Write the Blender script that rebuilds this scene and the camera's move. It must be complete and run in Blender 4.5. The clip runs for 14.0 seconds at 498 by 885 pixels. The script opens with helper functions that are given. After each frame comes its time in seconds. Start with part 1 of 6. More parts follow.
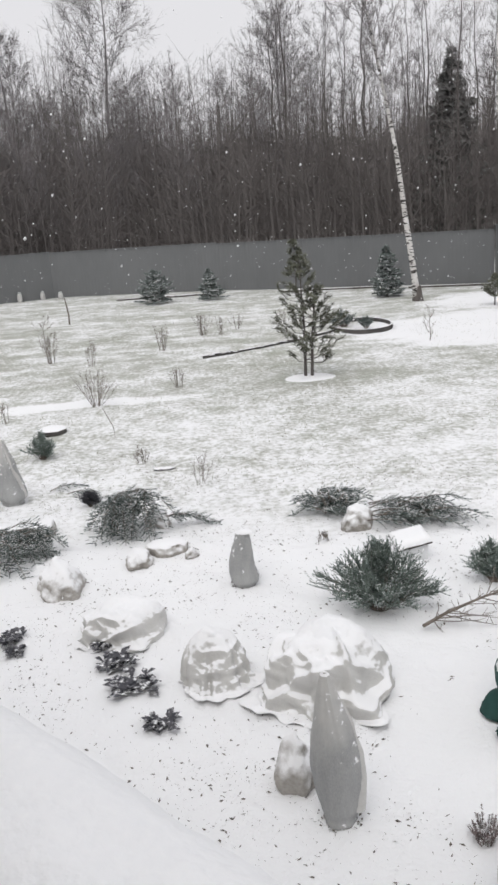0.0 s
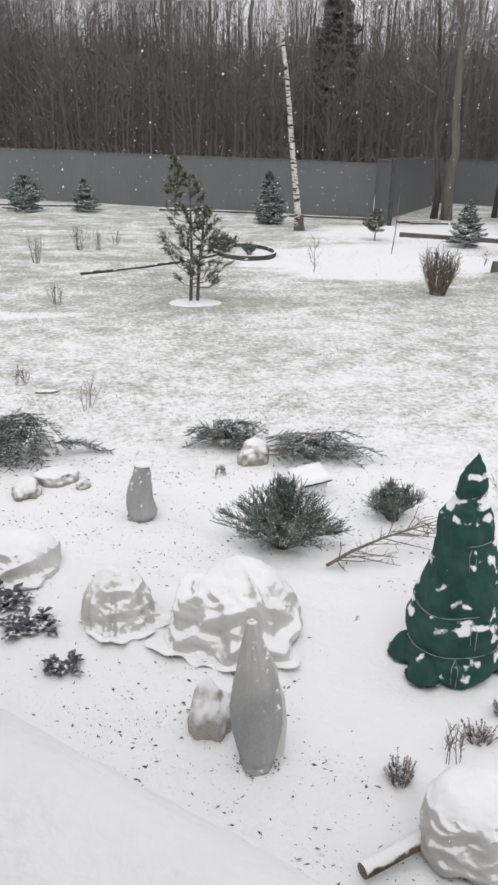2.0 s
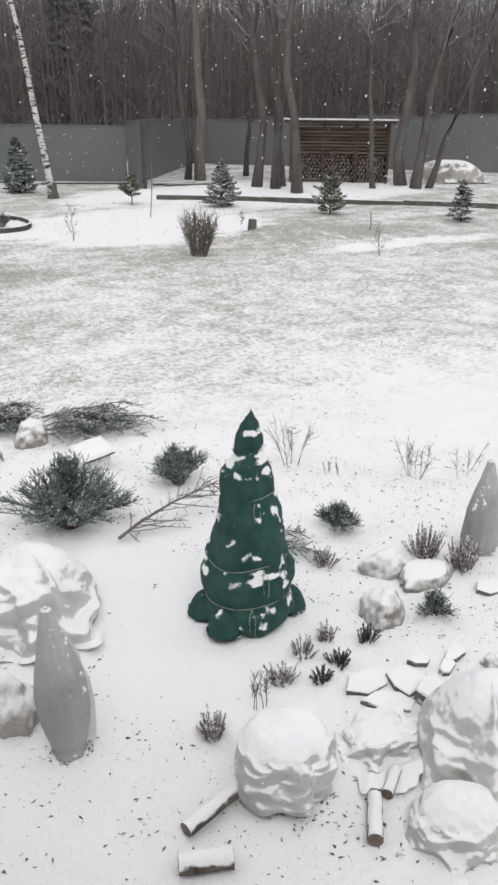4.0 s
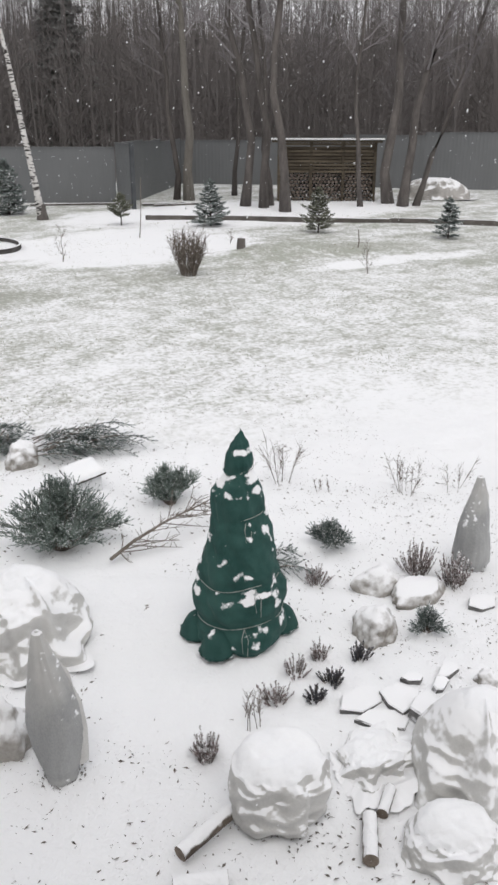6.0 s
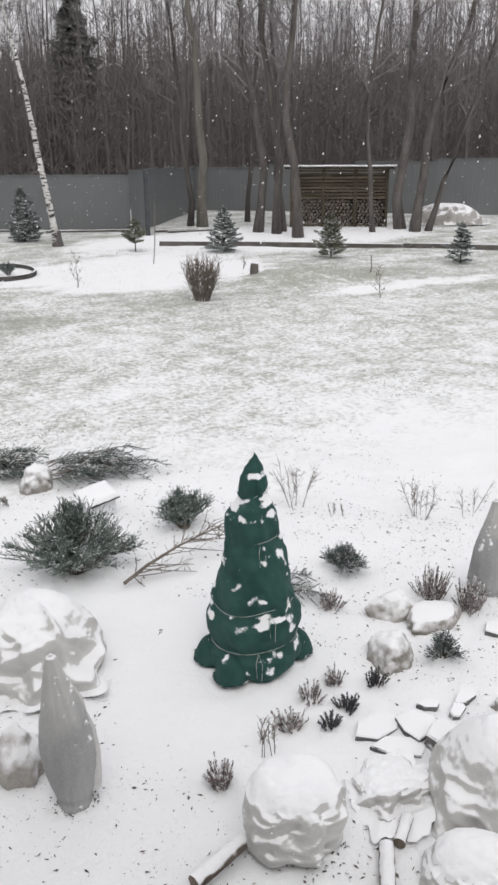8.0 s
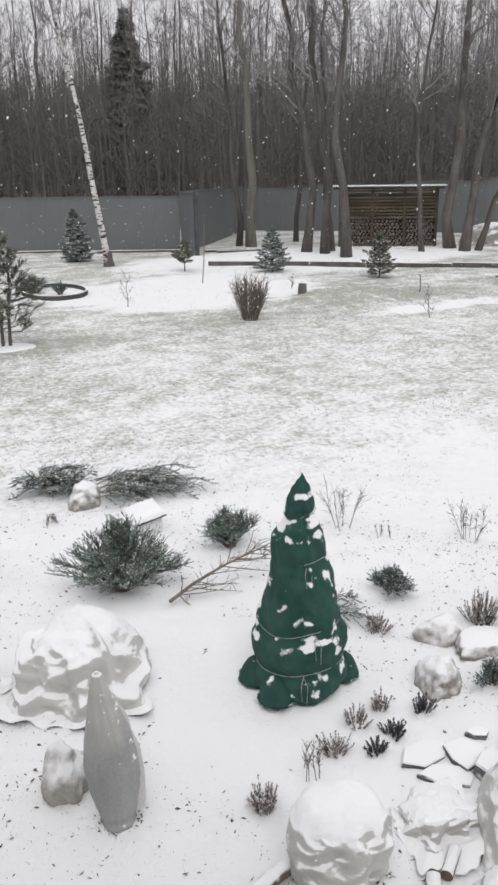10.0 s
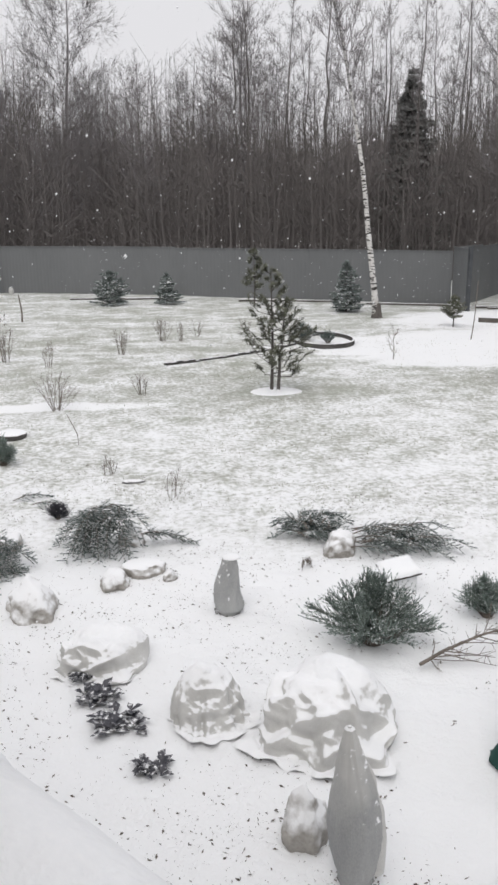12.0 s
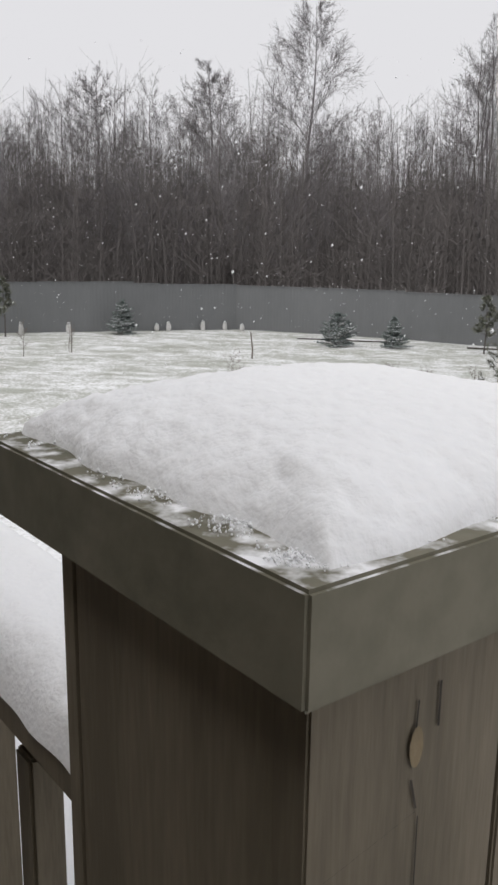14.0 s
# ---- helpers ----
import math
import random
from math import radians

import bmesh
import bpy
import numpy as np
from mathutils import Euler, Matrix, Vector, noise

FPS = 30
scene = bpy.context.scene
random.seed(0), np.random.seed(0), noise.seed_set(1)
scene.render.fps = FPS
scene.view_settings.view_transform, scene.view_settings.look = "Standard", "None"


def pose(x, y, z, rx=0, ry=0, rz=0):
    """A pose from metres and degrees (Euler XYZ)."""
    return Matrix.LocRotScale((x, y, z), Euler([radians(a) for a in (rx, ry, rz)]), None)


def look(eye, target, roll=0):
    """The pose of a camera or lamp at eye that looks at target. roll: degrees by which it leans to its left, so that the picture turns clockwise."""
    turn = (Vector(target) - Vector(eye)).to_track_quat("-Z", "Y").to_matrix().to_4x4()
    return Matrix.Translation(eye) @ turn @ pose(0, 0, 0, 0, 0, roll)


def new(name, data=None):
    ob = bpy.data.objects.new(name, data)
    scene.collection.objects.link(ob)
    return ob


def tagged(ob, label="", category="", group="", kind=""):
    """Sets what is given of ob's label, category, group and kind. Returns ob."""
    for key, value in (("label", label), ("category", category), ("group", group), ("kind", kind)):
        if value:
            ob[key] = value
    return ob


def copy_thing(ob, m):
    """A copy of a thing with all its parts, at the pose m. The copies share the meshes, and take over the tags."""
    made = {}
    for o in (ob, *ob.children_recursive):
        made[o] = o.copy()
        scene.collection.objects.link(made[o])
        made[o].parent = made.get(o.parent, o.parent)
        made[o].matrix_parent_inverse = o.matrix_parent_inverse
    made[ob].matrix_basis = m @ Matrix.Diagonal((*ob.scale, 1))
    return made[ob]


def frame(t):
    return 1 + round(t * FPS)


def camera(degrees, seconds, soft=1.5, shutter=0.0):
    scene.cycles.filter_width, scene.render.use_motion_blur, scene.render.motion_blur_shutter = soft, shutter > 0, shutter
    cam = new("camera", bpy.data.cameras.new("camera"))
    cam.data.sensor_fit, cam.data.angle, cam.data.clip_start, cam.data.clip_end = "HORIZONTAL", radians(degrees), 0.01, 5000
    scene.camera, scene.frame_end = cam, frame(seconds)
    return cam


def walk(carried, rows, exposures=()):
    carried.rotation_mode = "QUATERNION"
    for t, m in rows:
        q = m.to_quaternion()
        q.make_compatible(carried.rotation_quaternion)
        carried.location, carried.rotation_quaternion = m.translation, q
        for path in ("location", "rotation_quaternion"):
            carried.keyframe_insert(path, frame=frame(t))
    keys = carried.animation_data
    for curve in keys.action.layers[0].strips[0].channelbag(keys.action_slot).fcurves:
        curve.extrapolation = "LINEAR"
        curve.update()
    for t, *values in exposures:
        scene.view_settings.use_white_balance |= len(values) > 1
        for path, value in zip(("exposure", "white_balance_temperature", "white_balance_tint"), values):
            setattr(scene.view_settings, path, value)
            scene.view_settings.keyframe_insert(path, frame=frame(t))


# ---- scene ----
cam = camera(33.4, 14.0, soft=2.8)
PATH = [
    (0, (-0.115, 0.116, 3.222), (-0.072, 2.04, 2.677), -4.2),
    (0.5, (-0.241, 0.157, 3.259), (-0.209, 2.088, 2.737), -0.6),
    (1, (-0.362, 0.222, 3.235), (-0.133, 2.125, 2.666), 1.6),
    (1.5, (-0.424, 0.323, 3.227), (-0.085, 2.189, 2.593), 1.5),
    (2, (-0.454, 0.449, 3.209), (-0.09, 2.277, 2.483), 1.5),
    (2.5, (-0.454, 0.522, 3.197), (-0.008, 2.291, 2.377), 1.1),
    (3, (-0.423, 0.488, 3.217), (0.238, 2.189, 2.399), 0.9),
    (3.5, (-0.4, 0.465, 3.222), (0.413, 2.106, 2.42), 0.8),
    (6, (-0.384, 0.443, 3.24), (0.477, 2.083, 2.486), 0.0),
    (6.5, (-0.394, 0.441, 3.237), (0.46, 2.093, 2.502), -0.0),
    (7, (-0.398, 0.446, 3.235), (0.447, 2.11, 2.515), -0.2),
    (9.5, (-0.381, 0.445, 3.237), (0.458, 2.133, 2.567), -0.5),
    (10, (-0.395, 0.456, 3.241), (0.355, 2.19, 2.585), -0.9),
    (10.5, (-0.439, 0.476, 3.249), (0.151, 2.282, 2.625), -1.2),
    (11, (-0.474, 0.493, 3.249), (0.001, 2.348, 2.671), -1.2),
    (11.5, (-0.487, 0.492, 3.257), (-0.103, 2.38, 2.719), -1.0),
    (12, (-0.546, 0.483, 3.281), (-0.355, 2.4, 2.744), -0.4),
    (12.5, (-0.609, 0.472, 3.298), (-0.569, 2.397, 2.754), 0.3),
    (13, (-0.707, 0.482, 3.311), (-0.795, 2.418, 2.812), 0.1),
    (13.5, (-0.778, 0.498, 3.337), (-0.986, 2.434, 2.876), -0.1),
    (14, (-0.874, 0.573, 3.344), (-1.178, 2.500, 2.897), 0.8),
]
walk(cam, [(t, look(eye, target, roll)) for t, eye, target, roll in PATH],
     exposures=[(0.0, 0.03), (0.5, 0.0), (1.0, -0.12), (1.5, -0.08), (2.0, 0.02), (2.5, 0.05), (3.5, 0.02), (12.0, 0.02), (13.0, -0.04), (14.0, 0.0)])

# ---- light ----
world = bpy.data.worlds.new("overcast")
scene.world = world
world.use_nodes = True
wn, wl = world.node_tree.nodes, world.node_tree.links
sky = wn.new("ShaderNodeTexSky")
sky.sky_type = "NISHITA"
sky.sun_disc = False
sky.sun_elevation, sky.sun_rotation = radians(58), radians(200)
sky.air_density, sky.dust_density = 1.0, 6.0
grey = wn.new("ShaderNodeHueSaturation")
grey.inputs["Saturation"].default_value = 0.12
cover = wn.new("ShaderNodeMixRGB")
cover.inputs["Fac"].default_value = 0.85
cover.inputs["Color2"].default_value = (8.42, 8.37, 8.66, 1)
wl.new(sky.outputs["Color"], grey.inputs["Color"])
wl.new(grey.outputs["Color"], cover.inputs["Color1"])
wl.new(cover.outputs["Color"], wn["Background"].inputs["Color"])
wn["Background"].inputs["Strength"].default_value = 0.1
sun = new("sun", bpy.data.lights.new("sun", "SUN"))
sun.data.energy, sun.data.angle, sun.data.color = 0.95, radians(40), (1.0, 0.97, 0.93)
sun.matrix_world = look((0, 0, 0), (0.18, 0.50, -0.85))


# ---- materials ----
def material(name, one, two, rough=0.85, scale=6.0, fine=60.0, bump=0.3, snow=None, stretch=(1, 1, 1), vary=0.0, metal=0.0, depth=0.01, through_light=0.0):
    """one and two: the colours that broad patches mix; snow: (least upward slope, softness, patch scale) of snow lying on the top."""
    m = bpy.data.materials.new(name)
    m.use_nodes = True
    n, l = m.node_tree.nodes, m.node_tree.links
    b = n["Principled BSDF"]
    b.inputs["Roughness"].default_value, b.inputs["Metallic"].default_value = rough, metal
    b.inputs["Specular IOR Level"].default_value = 0.3
    co = n.new("ShaderNodeTexCoord")
    mp = n.new("ShaderNodeMapping")
    mp.inputs["Scale"].default_value = stretch
    l.new(co.outputs["Object"], mp.inputs["Vector"])
    broad, grain = n.new("ShaderNodeTexNoise"), n.new("ShaderNodeTexNoise")
    broad.inputs["Scale"].default_value, broad.inputs["Detail"].default_value = scale, 4
    grain.inputs["Scale"].default_value, grain.inputs["Detail"].default_value = fine, 3
    for t in (broad, grain):
        l.new(mp.outputs["Vector"], t.inputs["Vector"])
    add = n.new("ShaderNodeMath")
    add.operation = "MULTIPLY_ADD"
    add.inputs[1].default_value, add.inputs[2].default_value = 0.45, -0.22
    l.new(grain.outputs["Fac"], add.inputs[0])
    tot = n.new("ShaderNodeMath")
    l.new(broad.outputs["Fac"], tot.inputs[0])
    l.new(add.outputs[0], tot.inputs[1])
    ramp = n.new("ShaderNodeValToRGB")
    ramp.color_ramp.elements[0].position, ramp.color_ramp.elements[1].position = 0.32, 0.68
    ramp.color_ramp.elements[0].color, ramp.color_ramp.elements[1].color = (*one, 1), (*two, 1)
    l.new(tot.outputs[0], ramp.inputs["Fac"])
    colour = ramp.outputs["Color"]
    if vary:
        info, hsv, span = n.new("ShaderNodeObjectInfo"), n.new("ShaderNodeHueSaturation"), n.new("ShaderNodeMapRange")
        span.inputs["To Min"].default_value, span.inputs["To Max"].default_value = 1 - vary, 1 + vary
        l.new(info.outputs["Random"], span.inputs["Value"])
        l.new(span.outputs["Result"], hsv.inputs["Value"])
        l.new(colour, hsv.inputs["Color"])
        colour = hsv.outputs["Color"]
    if snow:
        least, soft, patch, lie, uneven = (*snow, 1.0, 1.3)[:5] if len(snow) < 5 else snow
        geo, sep = n.new("ShaderNodeNewGeometry"), n.new("ShaderNodeSeparateXYZ")
        l.new(geo.outputs["Normal"], sep.inputs["Vector"])
        spots = n.new("ShaderNodeTexNoise")
        spots.inputs["Scale"].default_value, spots.inputs["Detail"].default_value = patch, 5
        l.new(geo.outputs["Position"], spots.inputs["Vector"])
        mix = n.new("ShaderNodeMath")
        mix.operation = "MULTIPLY_ADD"
        mix.inputs[1].default_value = uneven
        slope = n.new("ShaderNodeMath")
        slope.operation = "MULTIPLY"
        slope.inputs[1].default_value = lie
        l.new(sep.outputs["Z"], slope.inputs[0])
        l.new(spots.outputs["Fac"], mix.inputs[0])
        l.new(slope.outputs[0], mix.inputs[2])
        rng = n.new("ShaderNodeMapRange")
        rng.inputs["From Min"].default_value, rng.inputs["From Max"].default_value = least + uneven / 2 - soft, least + uneven / 2 + soft
        l.new(mix.outputs[0], rng.inputs["Value"])
        white = n.new("ShaderNodeMixRGB")
        white.inputs["Color2"].default_value = (0.88, 0.885, 0.90, 1)
        l.new(rng.outputs["Result"], white.inputs["Fac"])
        l.new(colour, white.inputs["Color1"])
        colour = white.outputs["Color"]
    l.new(colour, b.inputs["Base Color"])
    if bump:
        bp = n.new("ShaderNodeBump")
        bp.inputs["Strength"].default_value, bp.inputs["Distance"].default_value = bump, depth
        l.new(tot.outputs[0], bp.inputs["Height"])
        l.new(bp.outputs["Normal"], b.inputs["Normal"])
    if through_light:
        b.inputs["Subsurface Weight"].default_value = through_light
        b.inputs["Subsurface Radius"].default_value = (0.03, 0.03, 0.03)
    return m


SNOW = material("snow", (0.86, 0.87, 0.89), (0.91, 0.915, 0.925), 0.9, 3, 160, 0.4, depth=0.009)
STONE = material("stone", (0.20, 0.185, 0.165), (0.39, 0.37, 0.34), 0.9, 6, 50, 0.8, snow=(0.46, 0.28, 14))
PALE_STONE = material("pale_stone", (0.28, 0.265, 0.245), (0.45, 0.43, 0.40), 0.9, 7, 50, 0.8, snow=(0.40, 0.28, 14))
FLEECE = material("fleece", (0.50, 0.495, 0.48), (0.62, 0.615, 0.60), 0.9, 5, 120, 0.4, snow=(0.53, 0.10, 22, 1.0, 0.55), depth=0.004)
GREY_BAG = material("grey_fleece", (0.29, 0.296, 0.296), (0.41, 0.414, 0.41), 0.85, 3, 140, 0.3, snow=(0.43, 0.05, 24), stretch=(1, 1, 0.5), depth=0.003)
GREEN_CLOTH = material("green_cloth", (0.014, 0.056, 0.049), (0.032, 0.092, 0.080), 0.75, 7, 160, 0.4, snow=(0.235, 0.035, 8.0, 0.42, 1.4), depth=0.004)
GREEN_HEM = material("green_hem", (0.012, 0.050, 0.044), (0.026, 0.078, 0.068), 0.75, 8, 160, 0.4, snow=(0.45, 0.035, 11.0, 0.42), depth=0.004)
CORD = material("cord", (0.25, 0.27, 0.25), (0.42, 0.43, 0.41), 0.8, 20, 200, 0)
FENCE = material("fence_steel", (0.146, 0.151, 0.154), (0.170, 0.175, 0.178), 0.5, 0.3, 3, 0.1, stretch=(1, 1, 0.5))
DARK_STEEL = material("dark_steel", (0.05, 0.055, 0.06), (0.08, 0.085, 0.09), 0.6, 3, 30, 0.1)
BARK = material("bark", (0.078, 0.070, 0.066), (0.14, 0.126, 0.117), 0.95, 5, 30, 1.0, stretch=(1, 1, 0.25), vary=0.2, depth=0.03)
GREY_BARK = material("grey_bark", (0.13, 0.12, 0.105), (0.21, 0.195, 0.175), 0.95, 4, 30, 1.0, stretch=(1, 1, 0.2), depth=0.03)
# Paler and greyer than bark: falling-snow haze painted into the twig colour.
HAZED_BARK = material("hazed_bark", (0.19, 0.178, 0.180), (0.25, 0.235, 0.238), 0.95, 0.4, 5, 0, vary=0.25)
# Thicket tone lifted so its darks look washed out by haze.
THICKET = material("thicket_twigs", (0.137, 0.125, 0.120), (0.168, 0.154, 0.149), 0.95, 0.15, 2, 0)
TWIG = material("twig", (0.12, 0.10, 0.085), (0.22, 0.19, 0.165), 0.9, 15, 80, 0.2)
RED_TWIG = material("heather_stem", (0.19, 0.15, 0.15), (0.32, 0.265, 0.26), 0.9, 20, 90, 0.2, snow=(0.66, 0.12, 40))
JUNIPER = material("juniper_green", (0.145, 0.185, 0.168), (0.27, 0.32, 0.288), 0.8, 12, 60, 0.2, snow=(0.82, 0.15, 22))
SPRUCE = material("spruce_green", (0.12, 0.145, 0.138), (0.21, 0.24, 0.228), 0.85, 4, 40, 0.2, snow=(0.78, 0.2, 8))
# Haze over the far spruce is put into its lighter base colour.
HAZED_SPRUCE = material("hazed_spruce", (0.19, 0.192, 0.187), (0.23, 0.232, 0.225), 0.9, 0.5, 5, 0)
PINE = material("pine_green", (0.105, 0.112, 0.082), (0.195, 0.20, 0.155), 0.85, 4, 40, 0.2, snow=(0.9, 0.12, 12))
CUT_BOUGH = material("cut_bough", (0.075, 0.102, 0.094), (0.165, 0.20, 0.185), 0.85, 10, 50, 0.2, snow=(0.74, 0.2, 12))
DARK_LEAF = material("dark_leaf", (0.04, 0.042, 0.052), (0.10, 0.098, 0.11), 0.6, 15, 90, 0.3, snow=(1.05, 0.10, 30))
LITTER = material("leaf_litter", (0.07, 0.06, 0.053), (0.19, 0.165, 0.145), 0.9, 8, 60, 0.2)
LOG_BARK = material("log_bark", (0.07, 0.055, 0.045), (0.18, 0.15, 0.125), 0.95, 9, 40, 1.0, snow=(0.42, 0.12, 14), depth=0.02)
LOG_END = material("cut_wood", (0.13, 0.105, 0.085), (0.24, 0.20, 0.165), 0.85, 18, 80, 0.3)
RAIL_WOOD = material("greyed_timber", (0.148, 0.126, 0.090), (0.228, 0.194, 0.141), 0.75, 3, 55, 0.5, stretch=(5, 5, 0.5), vary=0.12, depth=0.002)
CAP_WOOD = material("mossy_timber", (0.115, 0.112, 0.080), (0.20, 0.186, 0.14), 0.8, 6, 60, 0.6, snow=(1.09, 0.14, 70), depth=0.003)
KNOT = material("knot", (0.19, 0.145, 0.08), (0.27, 0.205, 0.115), 0.6, 20, 90, 0.3)
SLIT = material("dark_wood", (0.03, 0.025, 0.02), (0.07, 0.06, 0.05), 0.9, 10, 40, 0.3)
SHED_WOOD = material("shed_boards", (0.055, 0.044, 0.032), (0.115, 0.095, 0.068), 0.9, 3, 25, 0.4, stretch=(0.4, 0.4, 3), vary=0.25)
ROOF_STEEL = material("roof_sheet", (0.22, 0.23, 0.24), (0.3, 0.31, 0.32), 0.6, 2, 20, 0.1, snow=(0.2, 0.2, 4))
TARP = material("tarpaulin", (0.28, 0.27, 0.25), (0.43, 0.41, 0.39), 0.7, 2, 20, 0.4, snow=(0.72, 0.15, 4))
WHITE_PAINT = material("white_paint", (0.62, 0.63, 0.64), (0.74, 0.75, 0.76), 0.6, 4, 40, 0.1)
EDGING = material("dark_edging", (0.045, 0.042, 0.04), (0.10, 0.095, 0.09), 0.9, 5, 40, 0.4, snow=(0.75, 0.1, 10))
KERB = material("kerb_timber", (0.075, 0.068, 0.06), (0.14, 0.128, 0.115), 0.9, 3, 30, 0.4, snow=(0.7, 0.1, 6))
LEDGE = material("dusted_sheet", (0.42, 0.425, 0.44), (0.78, 0.785, 0.80), 0.8, 7, 60, 0.2)
SLATE = material("slate", (0.08, 0.08, 0.08), (0.2, 0.195, 0.19), 0.85, 6, 50, 0.5, snow=(0.25, 0.1, 9))
# Tone of the unseen wall, chosen for the bounce it gives the post.
PLASTER = material("house_plaster", (0.16, 0.13, 0.105), (0.21, 0.175, 0.14), 0.9, 2, 60, 0.3)
SOFFIT = material("soffit_boards", (0.10, 0.075, 0.05), (0.17, 0.13, 0.09), 0.8, 3, 40, 0.3, stretch=(4, 0.5, 1))
# Backdrop colour kept paler than the thicket to imitate haze.
HAZED_WOOD = material("hazed_wood", (0.21, 0.195, 0.19), (0.25, 0.234, 0.228), 1.0, 0.12, 1.2, 0, stretch=(1, 1, 0.3))

# birch bark: white with dark lenticels lying across the stem
BIRCH = material("birch_bark", (0.50, 0.48, 0.46), (0.68, 0.67, 0.65), 0.8, 3, 30, 0.3)
bn, bl = BIRCH.node_tree.nodes, BIRCH.node_tree.links
bco, bmp, bnz = bn.new("ShaderNodeTexCoord"), bn.new("ShaderNodeMapping"), bn.new("ShaderNodeTexNoise")
bmp.inputs["Scale"].default_value = (2.2, 2.2, 7.0)
bnz.inputs["Scale"].default_value, bnz.inputs["Detail"].default_value = 2.4, 4
bth, bmx = bn.new("ShaderNodeMapRange"), bn.new("ShaderNodeMixRGB")
bth.inputs["From Min"].default_value, bth.inputs["From Max"].default_value = 0.525, 0.57
bmx.inputs["Color2"].default_value = (0.045, 0.04, 0.038, 1)
bl.new(bco.outputs["Object"], bmp.inputs["Vector"])
bl.new(bmp.outputs["Vector"], bnz.inputs["Vector"])
bl.new(bnz.outputs["Fac"], bth.inputs["Value"])
bl.new(bth.outputs["Result"], bmx.inputs["Fac"])
bl.new(next(k for k in bn if k.type == "VALTORGB").outputs["Color"], bmx.inputs["Color1"])
bl.new(bmx.outputs["Color"], bn["Principled BSDF"].inputs["Base Color"])


# light coming through the empty cloth above the shrub is painted as a paler colour
gn, gl = GREY_BAG.node_tree.nodes, GREY_BAG.node_tree.links
gco, gsp, gnz = gn.new("ShaderNodeTexCoord"), gn.new("ShaderNodeSeparateXYZ"), gn.new("ShaderNodeTexNoise")
gnz.inputs["Scale"].default_value, gnz.inputs["Detail"].default_value = 9.0, 4
gadd, grange, gmix = gn.new("ShaderNodeMath"), gn.new("ShaderNodeMapRange"), gn.new("ShaderNodeMixRGB")
gadd.operation = "MULTIPLY_ADD"
gadd.inputs[1].default_value = 0.6
grange.inputs["From Min"].default_value, grange.inputs["From Max"].default_value = 0.72, 1.08
gmix.inputs["Color2"].default_value = (0.50, 0.495, 0.48, 1)
gl.new(gco.outputs["Object"], gsp.inputs["Vector"])
gl.new(gco.outputs["Object"], gnz.inputs["Vector"])
gl.new(gnz.outputs["Fac"], gadd.inputs[0])
gl.new(gsp.outputs["Z"], gadd.inputs[2])
gl.new(gadd.outputs[0], grange.inputs["Value"])
gl.new(grange.outputs["Result"], gmix.inputs["Fac"])
gramp = next(k for k in gn if k.type == "VALTORGB")
gfed = [k.to_socket for k in gramp.outputs["Color"].links]
gl.new(gramp.outputs["Color"], gmix.inputs["Color1"])
for socket in gfed:
    gl.new(gmix.outputs["Color"], socket)


